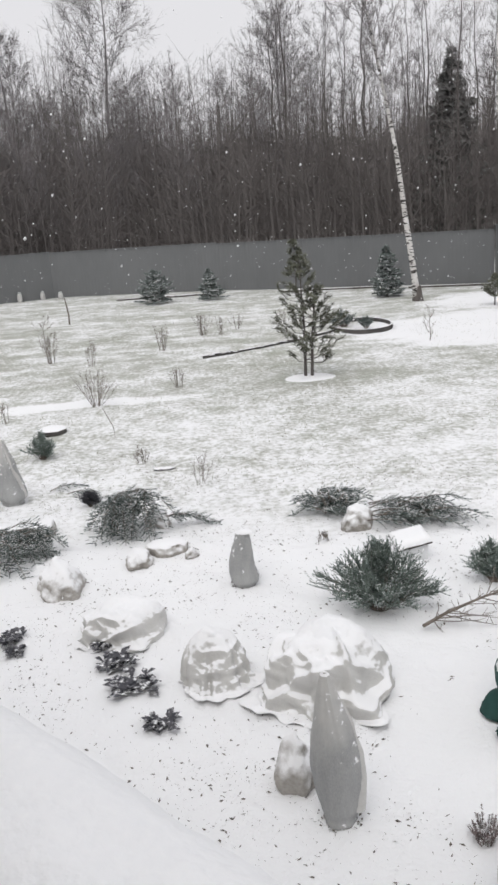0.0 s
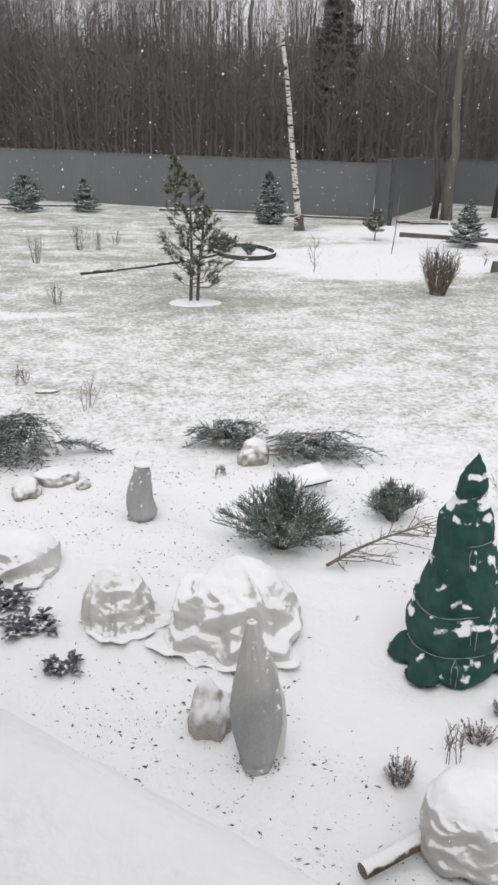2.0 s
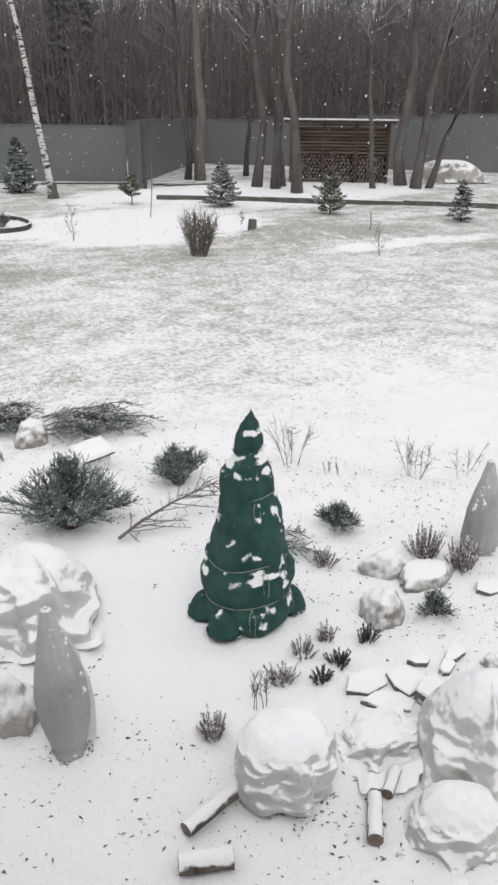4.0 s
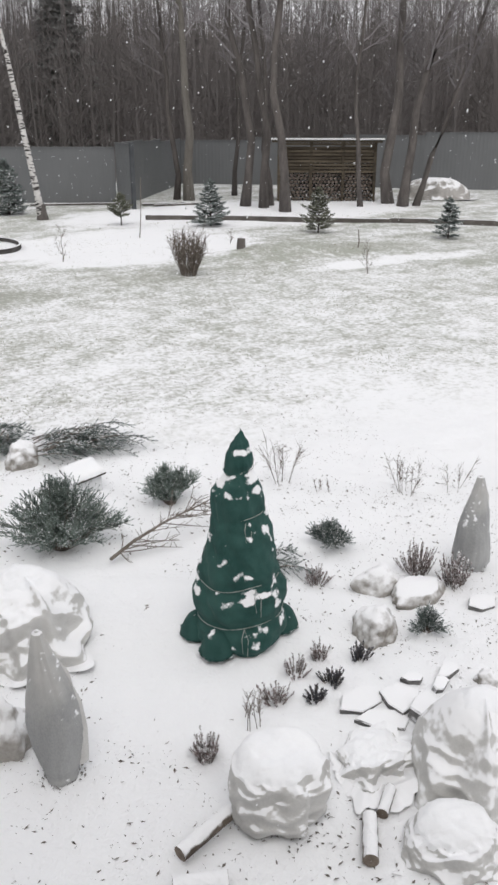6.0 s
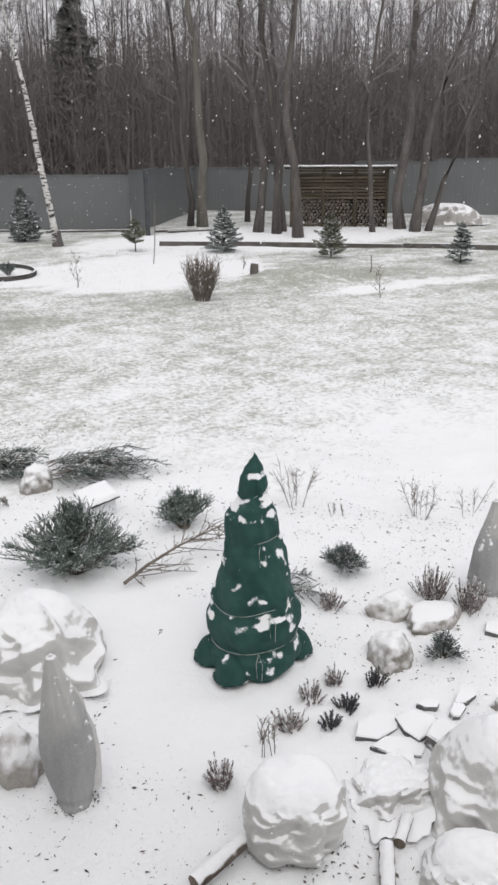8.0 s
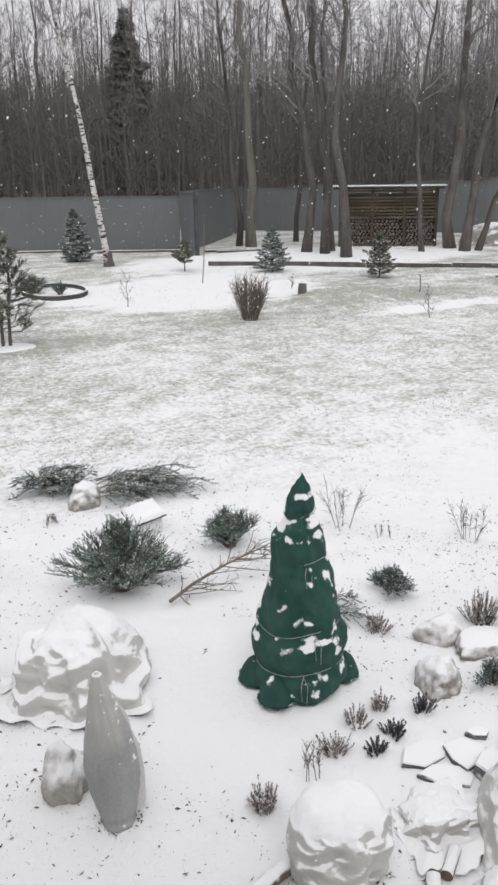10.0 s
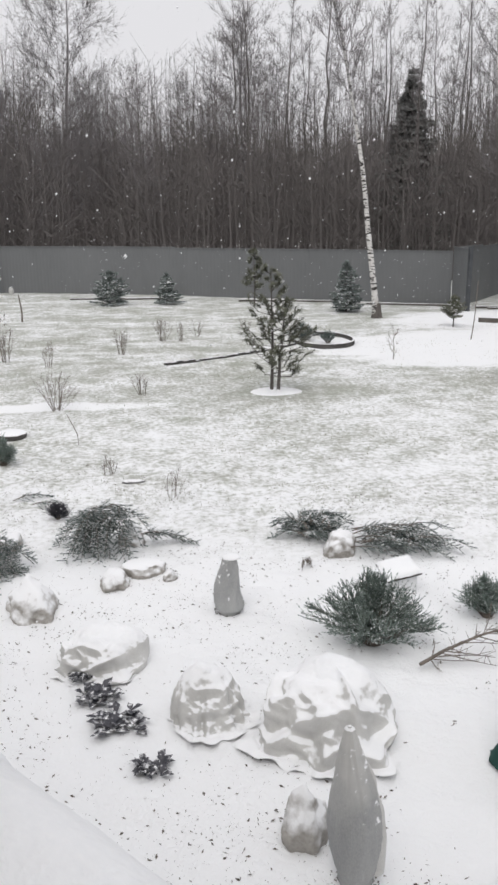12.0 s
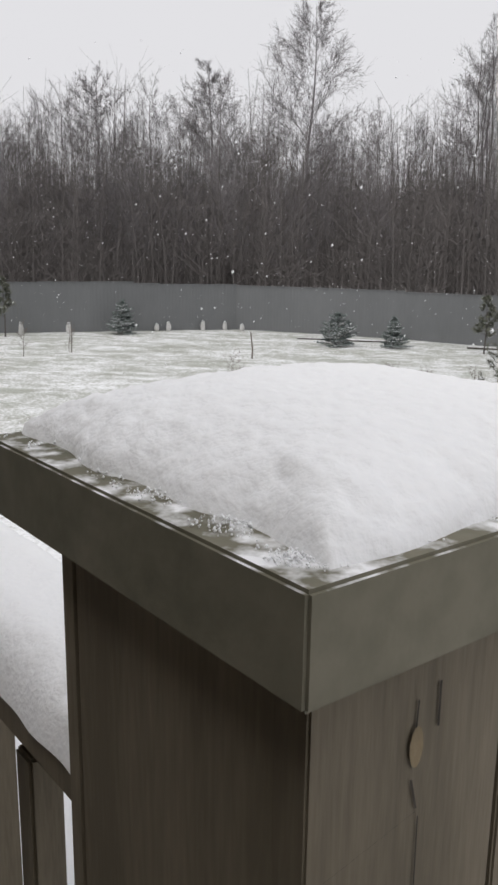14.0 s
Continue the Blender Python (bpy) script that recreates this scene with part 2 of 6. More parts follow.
def ground_material():
    """Snow over a lawn whose grass shows through in worn patches, and brown woodland floor beyond the fence."""
    m = bpy.data.materials.new("snowy_lawn")
    m.use_nodes = True
    n, l = m.node_tree.nodes, m.node_tree.links
    b = n["Principled BSDF"]
    b.inputs["Roughness"].default_value, b.inputs["Specular IOR Level"].default_value = 0.92, 0.25
    geo, sep = n.new("ShaderNodeNewGeometry"), n.new("ShaderNodeSeparateXYZ")
    l.new(geo.outputs["Position"], sep.inputs["Vector"])

    def noise(scale, detail, stretch=(1, 1, 1)):
        mp, t = n.new("ShaderNodeMapping"), n.new("ShaderNodeTexNoise")
        mp.inputs["Scale"].default_value = stretch
        t.inputs["Scale"].default_value, t.inputs["Detail"].default_value = scale, detail
        t.inputs["Roughness"].default_value = 0.62
        l.new(geo.outputs["Position"], mp.inputs["Vector"])
        l.new(mp.outputs["Vector"], t.inputs["Vector"])
        return t.outputs["Fac"]

    def calc(op, a, c, d=None):
        t = n.new("ShaderNodeMath")
        t.operation = op
        for i, v in enumerate((a, c, d)):
            if v is None:
                continue
            if isinstance(v, (int, float)):
                t.inputs[i].default_value = v
            else:
                l.new(v, t.inputs[i])
        return t.outputs[0]

    def span(v, a, c, lo=0.0, hi=1.0):
        t = n.new("ShaderNodeMapRange")
        t.interpolation_type = "SMOOTHSTEP"
        for k, x in zip(("From Min", "From Max", "To Min", "To Max"), (a, c, lo, hi)):
            t.inputs[k].default_value = x
        l.new(v, t.inputs["Value"])
        return t.outputs["Result"]

    x, y = sep.outputs["X"], sep.outputs["Y"]
    # the lawn's near rim bends round the planted bed
    rim = calc("MULTIPLY_ADD", noise(0.35, 2), 1.6, calc("MULTIPLY_ADD", x, 0.12, y))
    lawn = span(rim, 8.2, 10.3)

    def swing(v, amount):
        return calc("MULTIPLY", calc("SUBTRACT", v, 0.5), amount)

    def blot(cx, cy, wx, wy, inner, reach, to, ragged):
        """A ragged oval: full strength within, fading outwards."""
        u = calc("POWER", calc("MULTIPLY", calc("SUBTRACT", calc("ADD", x, swing(noise(0.7, 5), ragged)), cx), 1 / wx), 2.0)
        v = calc("POWER", calc("MULTIPLY", calc("SUBTRACT", calc("ADD", y, swing(noise(0.9, 5), ragged * 0.5)), cy), 1 / wy), 2.0)
        return span(calc("ADD", u, v), inner, reach, to, 0.0)

    # grass wears through more towards the middle of the lawn
    grade = calc("ADD", span(y, 8.5, 12.0, 0.0, 0.10), span(y, 13.0, 16.5, 0.0, 0.09))
    # turned earth on the lawn, the bare edge of it, and stretches where the snow lies whole
    earth = calc("ADD", blot(10.6, 17.3, 2.9, 0.95, 0.2, 1.3, 0.15, 3.0), blot(14.5, 14.6, 3.0, 0.8, 0.2, 1.5, 0.14, 3.5))
    under = blot(2.0, 15.6, 1.9, 0.9, 0.1, 1.6, 0.14, 1.5)
    whole = calc("ADD", blot(6.6, 20.4, 3.2, 2.6, 0.4, 1.6, -0.55, 2.2), blot(11.5, 15.6, 2.6, 0.45, 0.2, 1.4, -0.35, 2.0))
    whole = calc("ADD", whole, blot(12.5, 25.0, 6.0, 3.0, 0.6, 1.4, -0.45, 2.0))
    whole = calc("ADD", whole, blot(-3.0, 14.9, 2.6, 0.35, 0.2, 1.3, -0.40, 1.0))
    # drifts in long streaks on the far lawn
    streak = calc("MULTIPLY", swing(noise(0.9, 8, (0.45, 1.3, 1)), 0.9), span(y, 15.0, 19.0, 0.2, 1.0))
    mass = calc("ADD", swing(noise(0.45, 4), 0.55), calc("ADD", swing(noise(2.3, 7), 0.85), swing(noise(13.0, 7), 1.25)))
    mass = calc("ADD", calc("ADD", mass, streak), calc("ADD", grade, under))
    cover = span(calc("ADD", mass, calc("ADD", earth, whole)), -0.14, 0.42)
    grass = calc("MULTIPLY", calc("MULTIPLY", cover, lawn), 0.74)
    dirt = n.new("ShaderNodeMixRGB")
    dirt.inputs["Color1"].default_value, dirt.inputs["Color2"].default_value = (0.17, 0.20, 0.12, 1), (0.215, 0.205, 0.155, 1)
    l.new(noise(1.3, 3), dirt.inputs["Fac"])
    white = n.new("ShaderNodeMixRGB")
    white.inputs["Color1"].default_value, white.inputs["Color2"].default_value = (0.85, 0.86, 0.88, 1), (0.91, 0.915, 0.925, 1)
    l.new(noise(0.9, 5), white.inputs["Fac"])
    top = n.new("ShaderNodeMixRGB")
    l.new(grass, top.inputs["Fac"])
    l.new(white.outputs["Color"], top.inputs["Color1"])
    l.new(dirt.outputs["Color"], top.inputs["Color2"])
    wood = n.new("ShaderNodeMixRGB")
    wood.inputs["Color2"].default_value = (0.30, 0.285, 0.275, 1)
    away = calc("SQRT", calc("ADD", calc("MULTIPLY", x, x), calc("MULTIPLY", y, y)), 0)
    l.new(calc("MULTIPLY", span(away, 40.0, 44.0), 0.9), wood.inputs["Fac"])
    l.new(top.outputs["Color"], wood.inputs["Color1"])
    l.new(wood.outputs["Color"], b.inputs["Base Color"])
    bp = n.new("ShaderNodeBump")
    bp.inputs["Strength"].default_value, bp.inputs["Distance"].default_value = 0.8, 0.035
    l.new(calc("ADD", calc("MULTIPLY", noise(9, 6), 1.0), calc("MULTIPLY", noise(45, 3), 0.22)), bp.inputs["Height"])
    l.new(bp.outputs["Normal"], b.inputs["Normal"])
    return m


GROUND = ground_material()


# ---- building blocks ----
class Soup:
    """Corners and faces gathered for one mesh."""

    def __init__(self):
        self.v, self.f = [], []

    def quad(self, *c):
        k = len(self.v)
        self.v += [tuple(p) for p in c]
        self.f.append(tuple(range(k, k + len(c))))

    def tube(self, pts, radii, sides=4, close=True):
        pts = [Vector(p) for p in pts]
        k = len(self.v)
        for i, p in enumerate(pts):
            d = (pts[min(i + 1, len(pts) - 1)] - pts[max(i - 1, 0)]).normalized()
            a = d.orthogonal().normalized() if abs(d.z) < 0.95 else d.cross(Vector((0, 1, 0))).normalized()
            c = d.cross(a)
            for j in range(sides):
                w = 2 * math.pi * j / sides
                self.v.append(tuple(p + radii[i] * (a * math.cos(w) + c * math.sin(w))))
        for i in range(len(pts) - 1):
            for j in range(sides):
                q = (j + 1) % sides
                self.f.append((k + i * sides + j, k + i * sides + q, k + (i + 1) * sides + q, k + (i + 1) * sides + j))
        if close:
            self.f.append(tuple(k + j for j in reversed(range(sides))))
            self.f.append(tuple(k + (len(pts) - 1) * sides + j for j in range(sides)))

    def ribbon(self, a, b, r, turn):
        """A fine twig as one narrow blade."""
        d = (b - a).normalized()
        w = d.cross(turn)
        w = (w.normalized() if w.length > 1e-4 else d.orthogonal().normalized()) * r
        self.quad(a - w, a + w, b + w * 0.5, b - w * 0.5)

    def box(self, lo, hi, m=None):
        k = len(self.v)
        for x in (lo[0], hi[0]):
            for y in (lo[1], hi[1]):
                for z in (lo[2], hi[2]):
                    p = Vector((x, y, z))
                    self.v.append(tuple(m @ p if m else p))
        self.f += [tuple(k + i for i in q) for q in ((0, 1, 3, 2), (4, 6, 7, 5), (0, 4, 5, 1), (2, 3, 7, 6), (0, 2, 6, 4), (1, 5, 7, 3))]

    def grid(self, rows, wrap=False):
        k, w = len(self.v), len(rows[0])
        for r in rows:
            self.v += [tuple(p) for p in r]
        for i in range(len(rows) - 1):
            for j in range(w if wrap else w - 1):
                q = (j + 1) % w
                self.f.append((k + i * w + j, k + i * w + q, k + (i + 1) * w + q, k + (i + 1) * w + j))

    def mesh(self, name, mat, smooth=False):
        me = bpy.data.meshes.new(name)
        me.from_pydata(self.v, [], self.f)
        me.materials.append(mat)
        if smooth:
            me.polygons.foreach_set("use_smooth", [True] * len(me.polygons))
        me.update()
        return me


def part(name, soup, mat, parent, label="", smooth=False):
    ob = new(name, soup if isinstance(soup, bpy.types.Mesh) else soup.mesh(name, mat, smooth))
    ob.parent = parent
    if label:
        ob["label"] = label
    return ob


def thing(name, at, label, category, group="", turn=0.0, kind=""):
    ob = new(name)
    ob.empty_display_size = 0.1
    ob.matrix_world = pose(at[0], at[1], at[2] if len(at) > 2 else 0.0, 0, 0, turn)
    return tagged(ob, label, category, group, kind)


def solid(name, soup, mat, label, category, at=None, turn=0.0, smooth=False, kind="", group=""):
    ob = new(name, soup if isinstance(soup, bpy.types.Mesh) else soup.mesh(name, mat, smooth))
    if at is not None:
        ob.matrix_world = pose(at[0], at[1], at[2] if len(at) > 2 else 0.0, 0, 0, turn)
    return tagged(ob, label, category, group, kind)


def n3(x, y, z=0.0):
    return noise.noise(Vector((x, y, z)))


def bend(rng, amount):
    return Vector((rng.uniform(-1, 1), rng.uniform(-1, 1), rng.uniform(-1, 1))) * amount


# ---- ground ----
def height(x, y):
    h = 0.03 * n3(x * 0.35, y * 0.35, 1.0) + 0.018 * n3(x * 1.7, y * 1.7, 2.0)
    if y < 12:
        h += 0.022 * n3(x * 3.6, y * 3.6, 3.0) + 0.010 * n3(x * 10, y * 10, 5.0)
    # heap of turned earth on the lawn
    d = ((x - 9.7) / 1.5) ** 2 + ((y - 17.6) / 1.0) ** 2
    h += 0.22 * math.exp(-d) * (1 + 0.4 * n3(x * 3, y * 3, 4.0))
    # snow banked round the wrapped plants
    for bx, by, r, a in ((1.75, 4.70, 0.50, 0.05), (0.42, 5.1, 0.75, 0.05), (0.32, 3.95, 0.25, 0.03), (-0.38, 5.3, 0.4, 0.04), (1.15, 3.1, 0.35, 0.04)):
        h += a * math.exp(-(((x - bx) ** 2 + (y - by) ** 2) / r ** 2))
    return h


def graded(lo, fine_lo, fine_hi, hi, step, grow):
    mid = list(np.arange(fine_lo, fine_hi + step / 2, step))
    s, a = step, fine_lo
    left = []
    while a > lo:
        s *= grow
        a -= s
        left.append(a)
    s, a = step, fine_hi
    right = []
    while a < hi:
        s *= grow
        a += s
        right.append(a)
    return left[::-1] + mid + right


gx = graded(-2200, -3.2, 4.2, 2200, 0.05, 1.05)
gy = graded(-2200, 2.2, 9.5, 2200, 0.05, 1.05)
g = Soup()
g.grid([[(x, y, height(x, y) if abs(x) < 60 and -5 < y < 60 else -0.15) for x in gx] for y in gy])
solid("ground", g, GROUND, "snow-covered lawn and planting bed with grass showing through", "ground", kind="structure", smooth=True)


def on_ground(x, y, dip=0.0):
    return (x, y, height(x, y) - dip)


# ---- veranda: railing, post, deck, unseen house behind ----
ALONG = Vector((-0.730, 0.684, 0))  # along the railing, away from the walker
OUT = Vector((0.684, 0.730, 0))  # from the house to the garden
POST = Vector((-0.898, 0.997, 0))
VER = Matrix((( OUT.x, ALONG.x, 0, POST.x), (OUT.y, ALONG.y, 0, POST.y), (0, 0, 1, 0), (0, 0, 0, 1)))


def bevel_box(lo, hi, r=0.004):
    bm = bmesh.new()
    bmesh.ops.create_cube(bm, size=1)
    for v in bm.verts:
        v.co = [(a + b) / 2 + c * (b - a) for a, b, c in zip(lo, hi, v.co)]
    bmesh.ops.bevel(bm, geom=bm.edges[:], offset=r, segments=2, affect="EDGES")
    me = bpy.data.meshes.new("board")
    bm.to_mesh(me)
    bm.free()
    return me


def board(name, lo, hi, mat, parent, label="", r=0.004):
    me = bevel_box(lo, hi, r)
    me.materials.append(mat)
    return part(name, me, mat, parent, label)


def snow_bed(x0, x1, y0, y1, z, tall, step, seed, slump=0.012, shoulder=0.05, ridge=False, steep=0.5):
    """A cushion of snow with a rounded, crumbly rim, flat below."""
    s = Soup()
    nx, ny = max(4, int((x1 - x0) / step)), max(4, int((y1 - y0) / step))
    rows = []
    for j in range(ny + 1):
        row = []
        for i in range(nx + 1):
            a, b = i / nx, j / ny
            x, y = x0 + a * (x1 - x0), y0 + b * (y1 - y0)
            rim = min(x - x0, x1 - x, y - y0, y1 - y)
            if rim > 1e-6:
                rim = (min(x - x0, x1 - x) ** -3 + min(y - y0, y1 - y) ** -3) ** (-1 / 3)
            if ridge:
                rim = min((x - x0) * 0.64, x1 - x, y - y0)
            k = min(1.0, max(0.0, rim / shoulder))
            up = tall * (1 - (1 - k) ** 2) ** ((1.0 - 0.45 * math.exp(-(y1 - y) / 0.2)) if ridge else steep) * (1 + 0.07 * n3(x * 9, y * 9, seed)) + 0.0012 * n3(x * 45, y * 45, seed) + 0.0014 * n3(x * 130, y * 130, seed) + 0.0007 * n3(x * 290, y * 290, seed)
            wob = slump * n3(x * 18, y * 18, seed + 3) * (1 - k)
            up *= 1 - 0.5 * (1 - k) ** (5 if ridge or steep != 0.5 else 1) * max(0.0, n3(x * 60, y * 60, seed + 5) + n3(x * 150, y * 150, seed + 6))
            if ridge:
                near = math.exp(-(y1 - y) / 0.22)
                x += 0.045 * near * a
            row.append((x + wob, y + wob * 0.7, z + max(0.0, up) if rim > 0 else z - 0.002))
        rows.append(row)
    s.grid(rows)
    return s


post = thing("railing_post", (0, 0, 0), "square boarded timber railing post with a snow-topped cap", "post")
post.matrix_world = VER
H0, H1 = 0.114, 0.088
ZC, ZT = 3.206, 3.247
for a, b in ((-0.114, 0.0025), (0.0060, 0.114)):
    board("front_board", (a, -H0, 1.0), (b, -H0 + 0.02, ZC), RAIL_WOOD, post, r=0.0012)
    board("back_board", (a, H1 - 0.02, 1.0), (b, H1, ZC), RAIL_WOOD, post)
board("side_board", (-H0 + 0.0005, -H0 + 0.0185, 1.0), (-H0 + 0.02, H1 - 0.0185, ZC), RAIL_WOOD, post, r=0.001)
board("side_board", (H0 - 0.02, -H0 + 0.0185, 1.0), (H0 - 0.0005, H1 - 0.0185, ZC), RAIL_WOOD, post, r=0.001)
core = Soup()
core.box((-0.085, -0.085, 0.0), (0.085, 0.055, ZC - 0.01))
part("core", core, SLIT, post, "dark timber core behind the board joints")
cap = board("cap", (-0.139, -0.139, ZC), (0.139, 0.120, ZT), CAP_WOOD, post, "greyed timber cap board, mossy at the rim", 0.0015)
part("cap_snow", snow_bed(-0.122, 0.134, -0.130, 0.116, ZT - 0.001, 0.036, 0.0028, 11.0, 0.010, 0.085, steep=0.6), SNOW, cap, "cushion of fresh snow", True)
rng = random.Random(15)
s = Soup()
for i in range(15000):
    side = rng.randrange(4)
    a, inner = rng.uniform(-0.136, 0.136), 0.002 + 0.024 * rng.random() ** 0.6
    x, y = ((a, -0.1365 + inner), (a, 0.1175 - inner), (-0.1365 + inner, a * 0.93 - 0.008), (0.1365 - inner, a * 0.93 - 0.008))[side]
    if n3(x * 35, y * 35, 61) < rng.uniform(-0.1, 0.55):
        continue
    r = 0.0003 + 0.0008 * rng.random() ** 3
    k = len(s.v)
    for q in ((r, 0, 0), (0, r, 0), (-r, 0, 0), (0, -r, 0), (0.3 * r, 0.2 * r, r), (-0.3 * r, 0, -0.6 * r)):
        s.v.append((x + q[0] * rng.uniform(0.6, 1.4), y + q[1] * rng.uniform(0.6, 1.4), ZT + 0.0008 + q[2] + r * 0.4))
    s.f += [(k, k + 1, k + 4), (k + 1, k + 2, k + 4), (k + 2, k + 3, k + 4), (k + 3, k, k + 4), (k + 1, k, k + 5), (k + 2, k + 1, k + 5), (k + 3, k + 2, k + 5), (k, k + 3, k + 5)]
tagged(part("snow_crumb", s, SNOW, cap, "crumbs of snow on the mossy rim", True), kind="stuff")
for kx, kz, kr in ((-0.0565, 3.152, 0.0055), (0.040, 3.139, 0.0024), (0.066, 3.144, 0.002)):
    s = Soup()
    ring = [(kx + kr * 0.75 * math.cos(w), -H0 - 0.0015, kz + kr * 1.7 * math.sin(w)) for w in np.linspace(0, 2 * math.pi, 14)[:-1]]
    s.quad(*ring)
    part("knot", s, KNOT if kr > 0.004 else SHED_WOOD, post, "resinous knot" if kr > 0.004 else "small dark knot")
for x0, z0, x1, z1, w in ((-0.058, 3.138, -0.054, 3.122, 0.0006), (-0.112, 3.112, -0.054, 3.121, 0.0003), (-0.057, 3.157, -0.056, 3.172, 0.0005), (-0.043, 3.157, -0.043, 3.176, 0.0007), (-0.0505, 2.95, -0.0525, 3.118, 0.0004)):
    s = Soup()
    s.quad((x0 - w, -H0 - 0.001, z0 - w), (x0 + w, -H0 - 0.001, z0 - w), (x1 + w, -H0 - 0.001, z1 + w), (x1 - w, -H0 - 0.001, z1 + w))
    part("crack", s, SLIT, post, "dark check in the board")

for nm, y0, y1, seed in (("near", -3.2, -H0 - 0.002, 21.0), ("far", H1 + 0.002, 2.6, 31.0)):
    rail = thing("railing", (0, 0, 0), "wide timber railing buried under a thick bed of snow", "railing", "veranda railing")
    rail.matrix_world = VER
    lift = 0.0 if nm == "near" else 0.04
    top_board = board("handrail", (-0.090 if nm == "near" else -0.042, y0, 2.868 + lift), (0.118, y1, 2.905 + lift), RAIL_WOOD, rail)
    board("fascia", (0.02, y0, 2.80), (0.05, y1, 2.866 + lift), RAIL_WOOD, rail)
    board("bottom_rail", (0.0, y0, 2.10), (0.07, y1, 2.15), RAIL_WOOD, rail)
    part("rail_snow", snow_bed(-0.105 if nm == "near" else -0.047, 0.118 if nm == "far" else 0.112, y0, y1, 2.905 + lift, 0.114 if nm == "near" else 0.052, 0.006 if nm == "near" else 0.008, seed, 0.004, 0.078 if nm == "near" else 0.05, nm == "near"), SNOW, top_board, "thick soft snow", True)
    y = y0 + 0.12
    while y < y1 - 0.05:
        board("baluster", (0.015, y - 0.02, 2.15), (0.055, y + 0.02, 2.80), RAIL_WOOD, rail)
        y += 0.14

deck = thing("veranda_deck", (0, 0, 0), "timber veranda deck dusted with snow", "deck", kind="structure")
deck.matrix_world = VER
x = -1.5
while x < 0.14:
    s = Soup()
    s.box((x, -3.2, 1.93), (x + 0.134, 2.6, 1.96))
    part("plank", s, CAP_WOOD, deck)
    x += 0.14
s = Soup()
s.box((-1.49, -3.2, -0.3), (-1.34, 2.6, 1.93))
s.box((0.0, -3.2, -0.3), (0.12, -3.05, 1.93))
s.box((0.0, 2.45, -0.3), (0.12, 2.6, 1.93))
part("support", s, RAIL_WOOD, deck)
s = Soup()
s.box((0.146, -3.2, 1.90), (0.795, 2.6, 1.955))
part("ledge", s, LEDGE, deck, "grey sheet ledge below the railing, dusted with snow")
part("ledge_snow", snow_bed(0.15, 0.772, -3.2, 2.6, 1.953, 0.03, 0.018, 47.0, 0.005, 0.03), SNOW, deck, "soft snow on the ledge", True)
part("deck_snow", snow_bed(-0.35, 0.14, -3.2, 2.6, 1.958, 0.015, 0.03, 41.0), CAP_WOOD, deck, "thin crust of snow on planks", True)

# Wall and eaves stay out of view; placed to shade the post's house side.
house = thing("house_wall", (0, 0, 0), "unseen plain plastered house wall behind the veranda", "wall", kind="structure")
house.matrix_world = VER
s = Soup()
s.box((-1.75, -7.0, -0.3), (-1.5, 7.0, 4.25))
part("wall", s, PLASTER, house)
s = Soup()
s.box((-1.75, -7.0, 4.254), (-0.85, 7.0, 4.34))
part("eaves", s, SOFFIT, house, "unseen boarded eaves added to shade the veranda post")


# ---- fence ----
fence = thing("fence", (0, 0, 0), "tall grey profiled steel fence with stepped sections", "fence")
LINE = [((-34.0, 21.0), (-24.0, 27.6), 2.25), ((-24.0, 27.6), (-19.0, 30.8), 2.18), ((-19.0, 30.8), (-16.1, 32.6), 2.13), ((-16.1, 32.6), (-14.8, 33.2), 2.02), ((-14.8, 33.2), (-12.9, 34.0), 2.04),
        ((-12.9, 34.0), (-11.3, 34.9), 2.05), ((-11.3, 34.9), (-10.3, 35.4), 1.98), ((-10.3, 35.4), (-8.8, 36.3), 1.95), ((-8.8, 36.3), (-7.3, 37.1), 1.94),
        ((-7.3, 37.1), (-3.7, 36.1), 1.90), ((-3.7, 36.1), (-0.05, 34.7), 1.90), ((-0.05, 34.7), (5.3, 32.0), 1.86), ((5.3, 32.0), (9.6, 29.5), 1.86),
        ((9.75, 29.2), (11.2, 30.9), 2.02), ((11.2, 30.9), (12.7, 32.9), 1.96), ((12.7, 32.9), (14.7, 35.6), 1.86),
        ((14.7, 35.6), (17.4, 33.9), 1.80), ((17.4, 33.9), (20.2, 31.2), 1.92), ((20.2, 31.2), (22.6, 28.8), 2.06), ((22.6, 28.8), (25.2, 27.0), 2.18), ((25.2, 27.0), (34.0, 20.0), 2.22)]
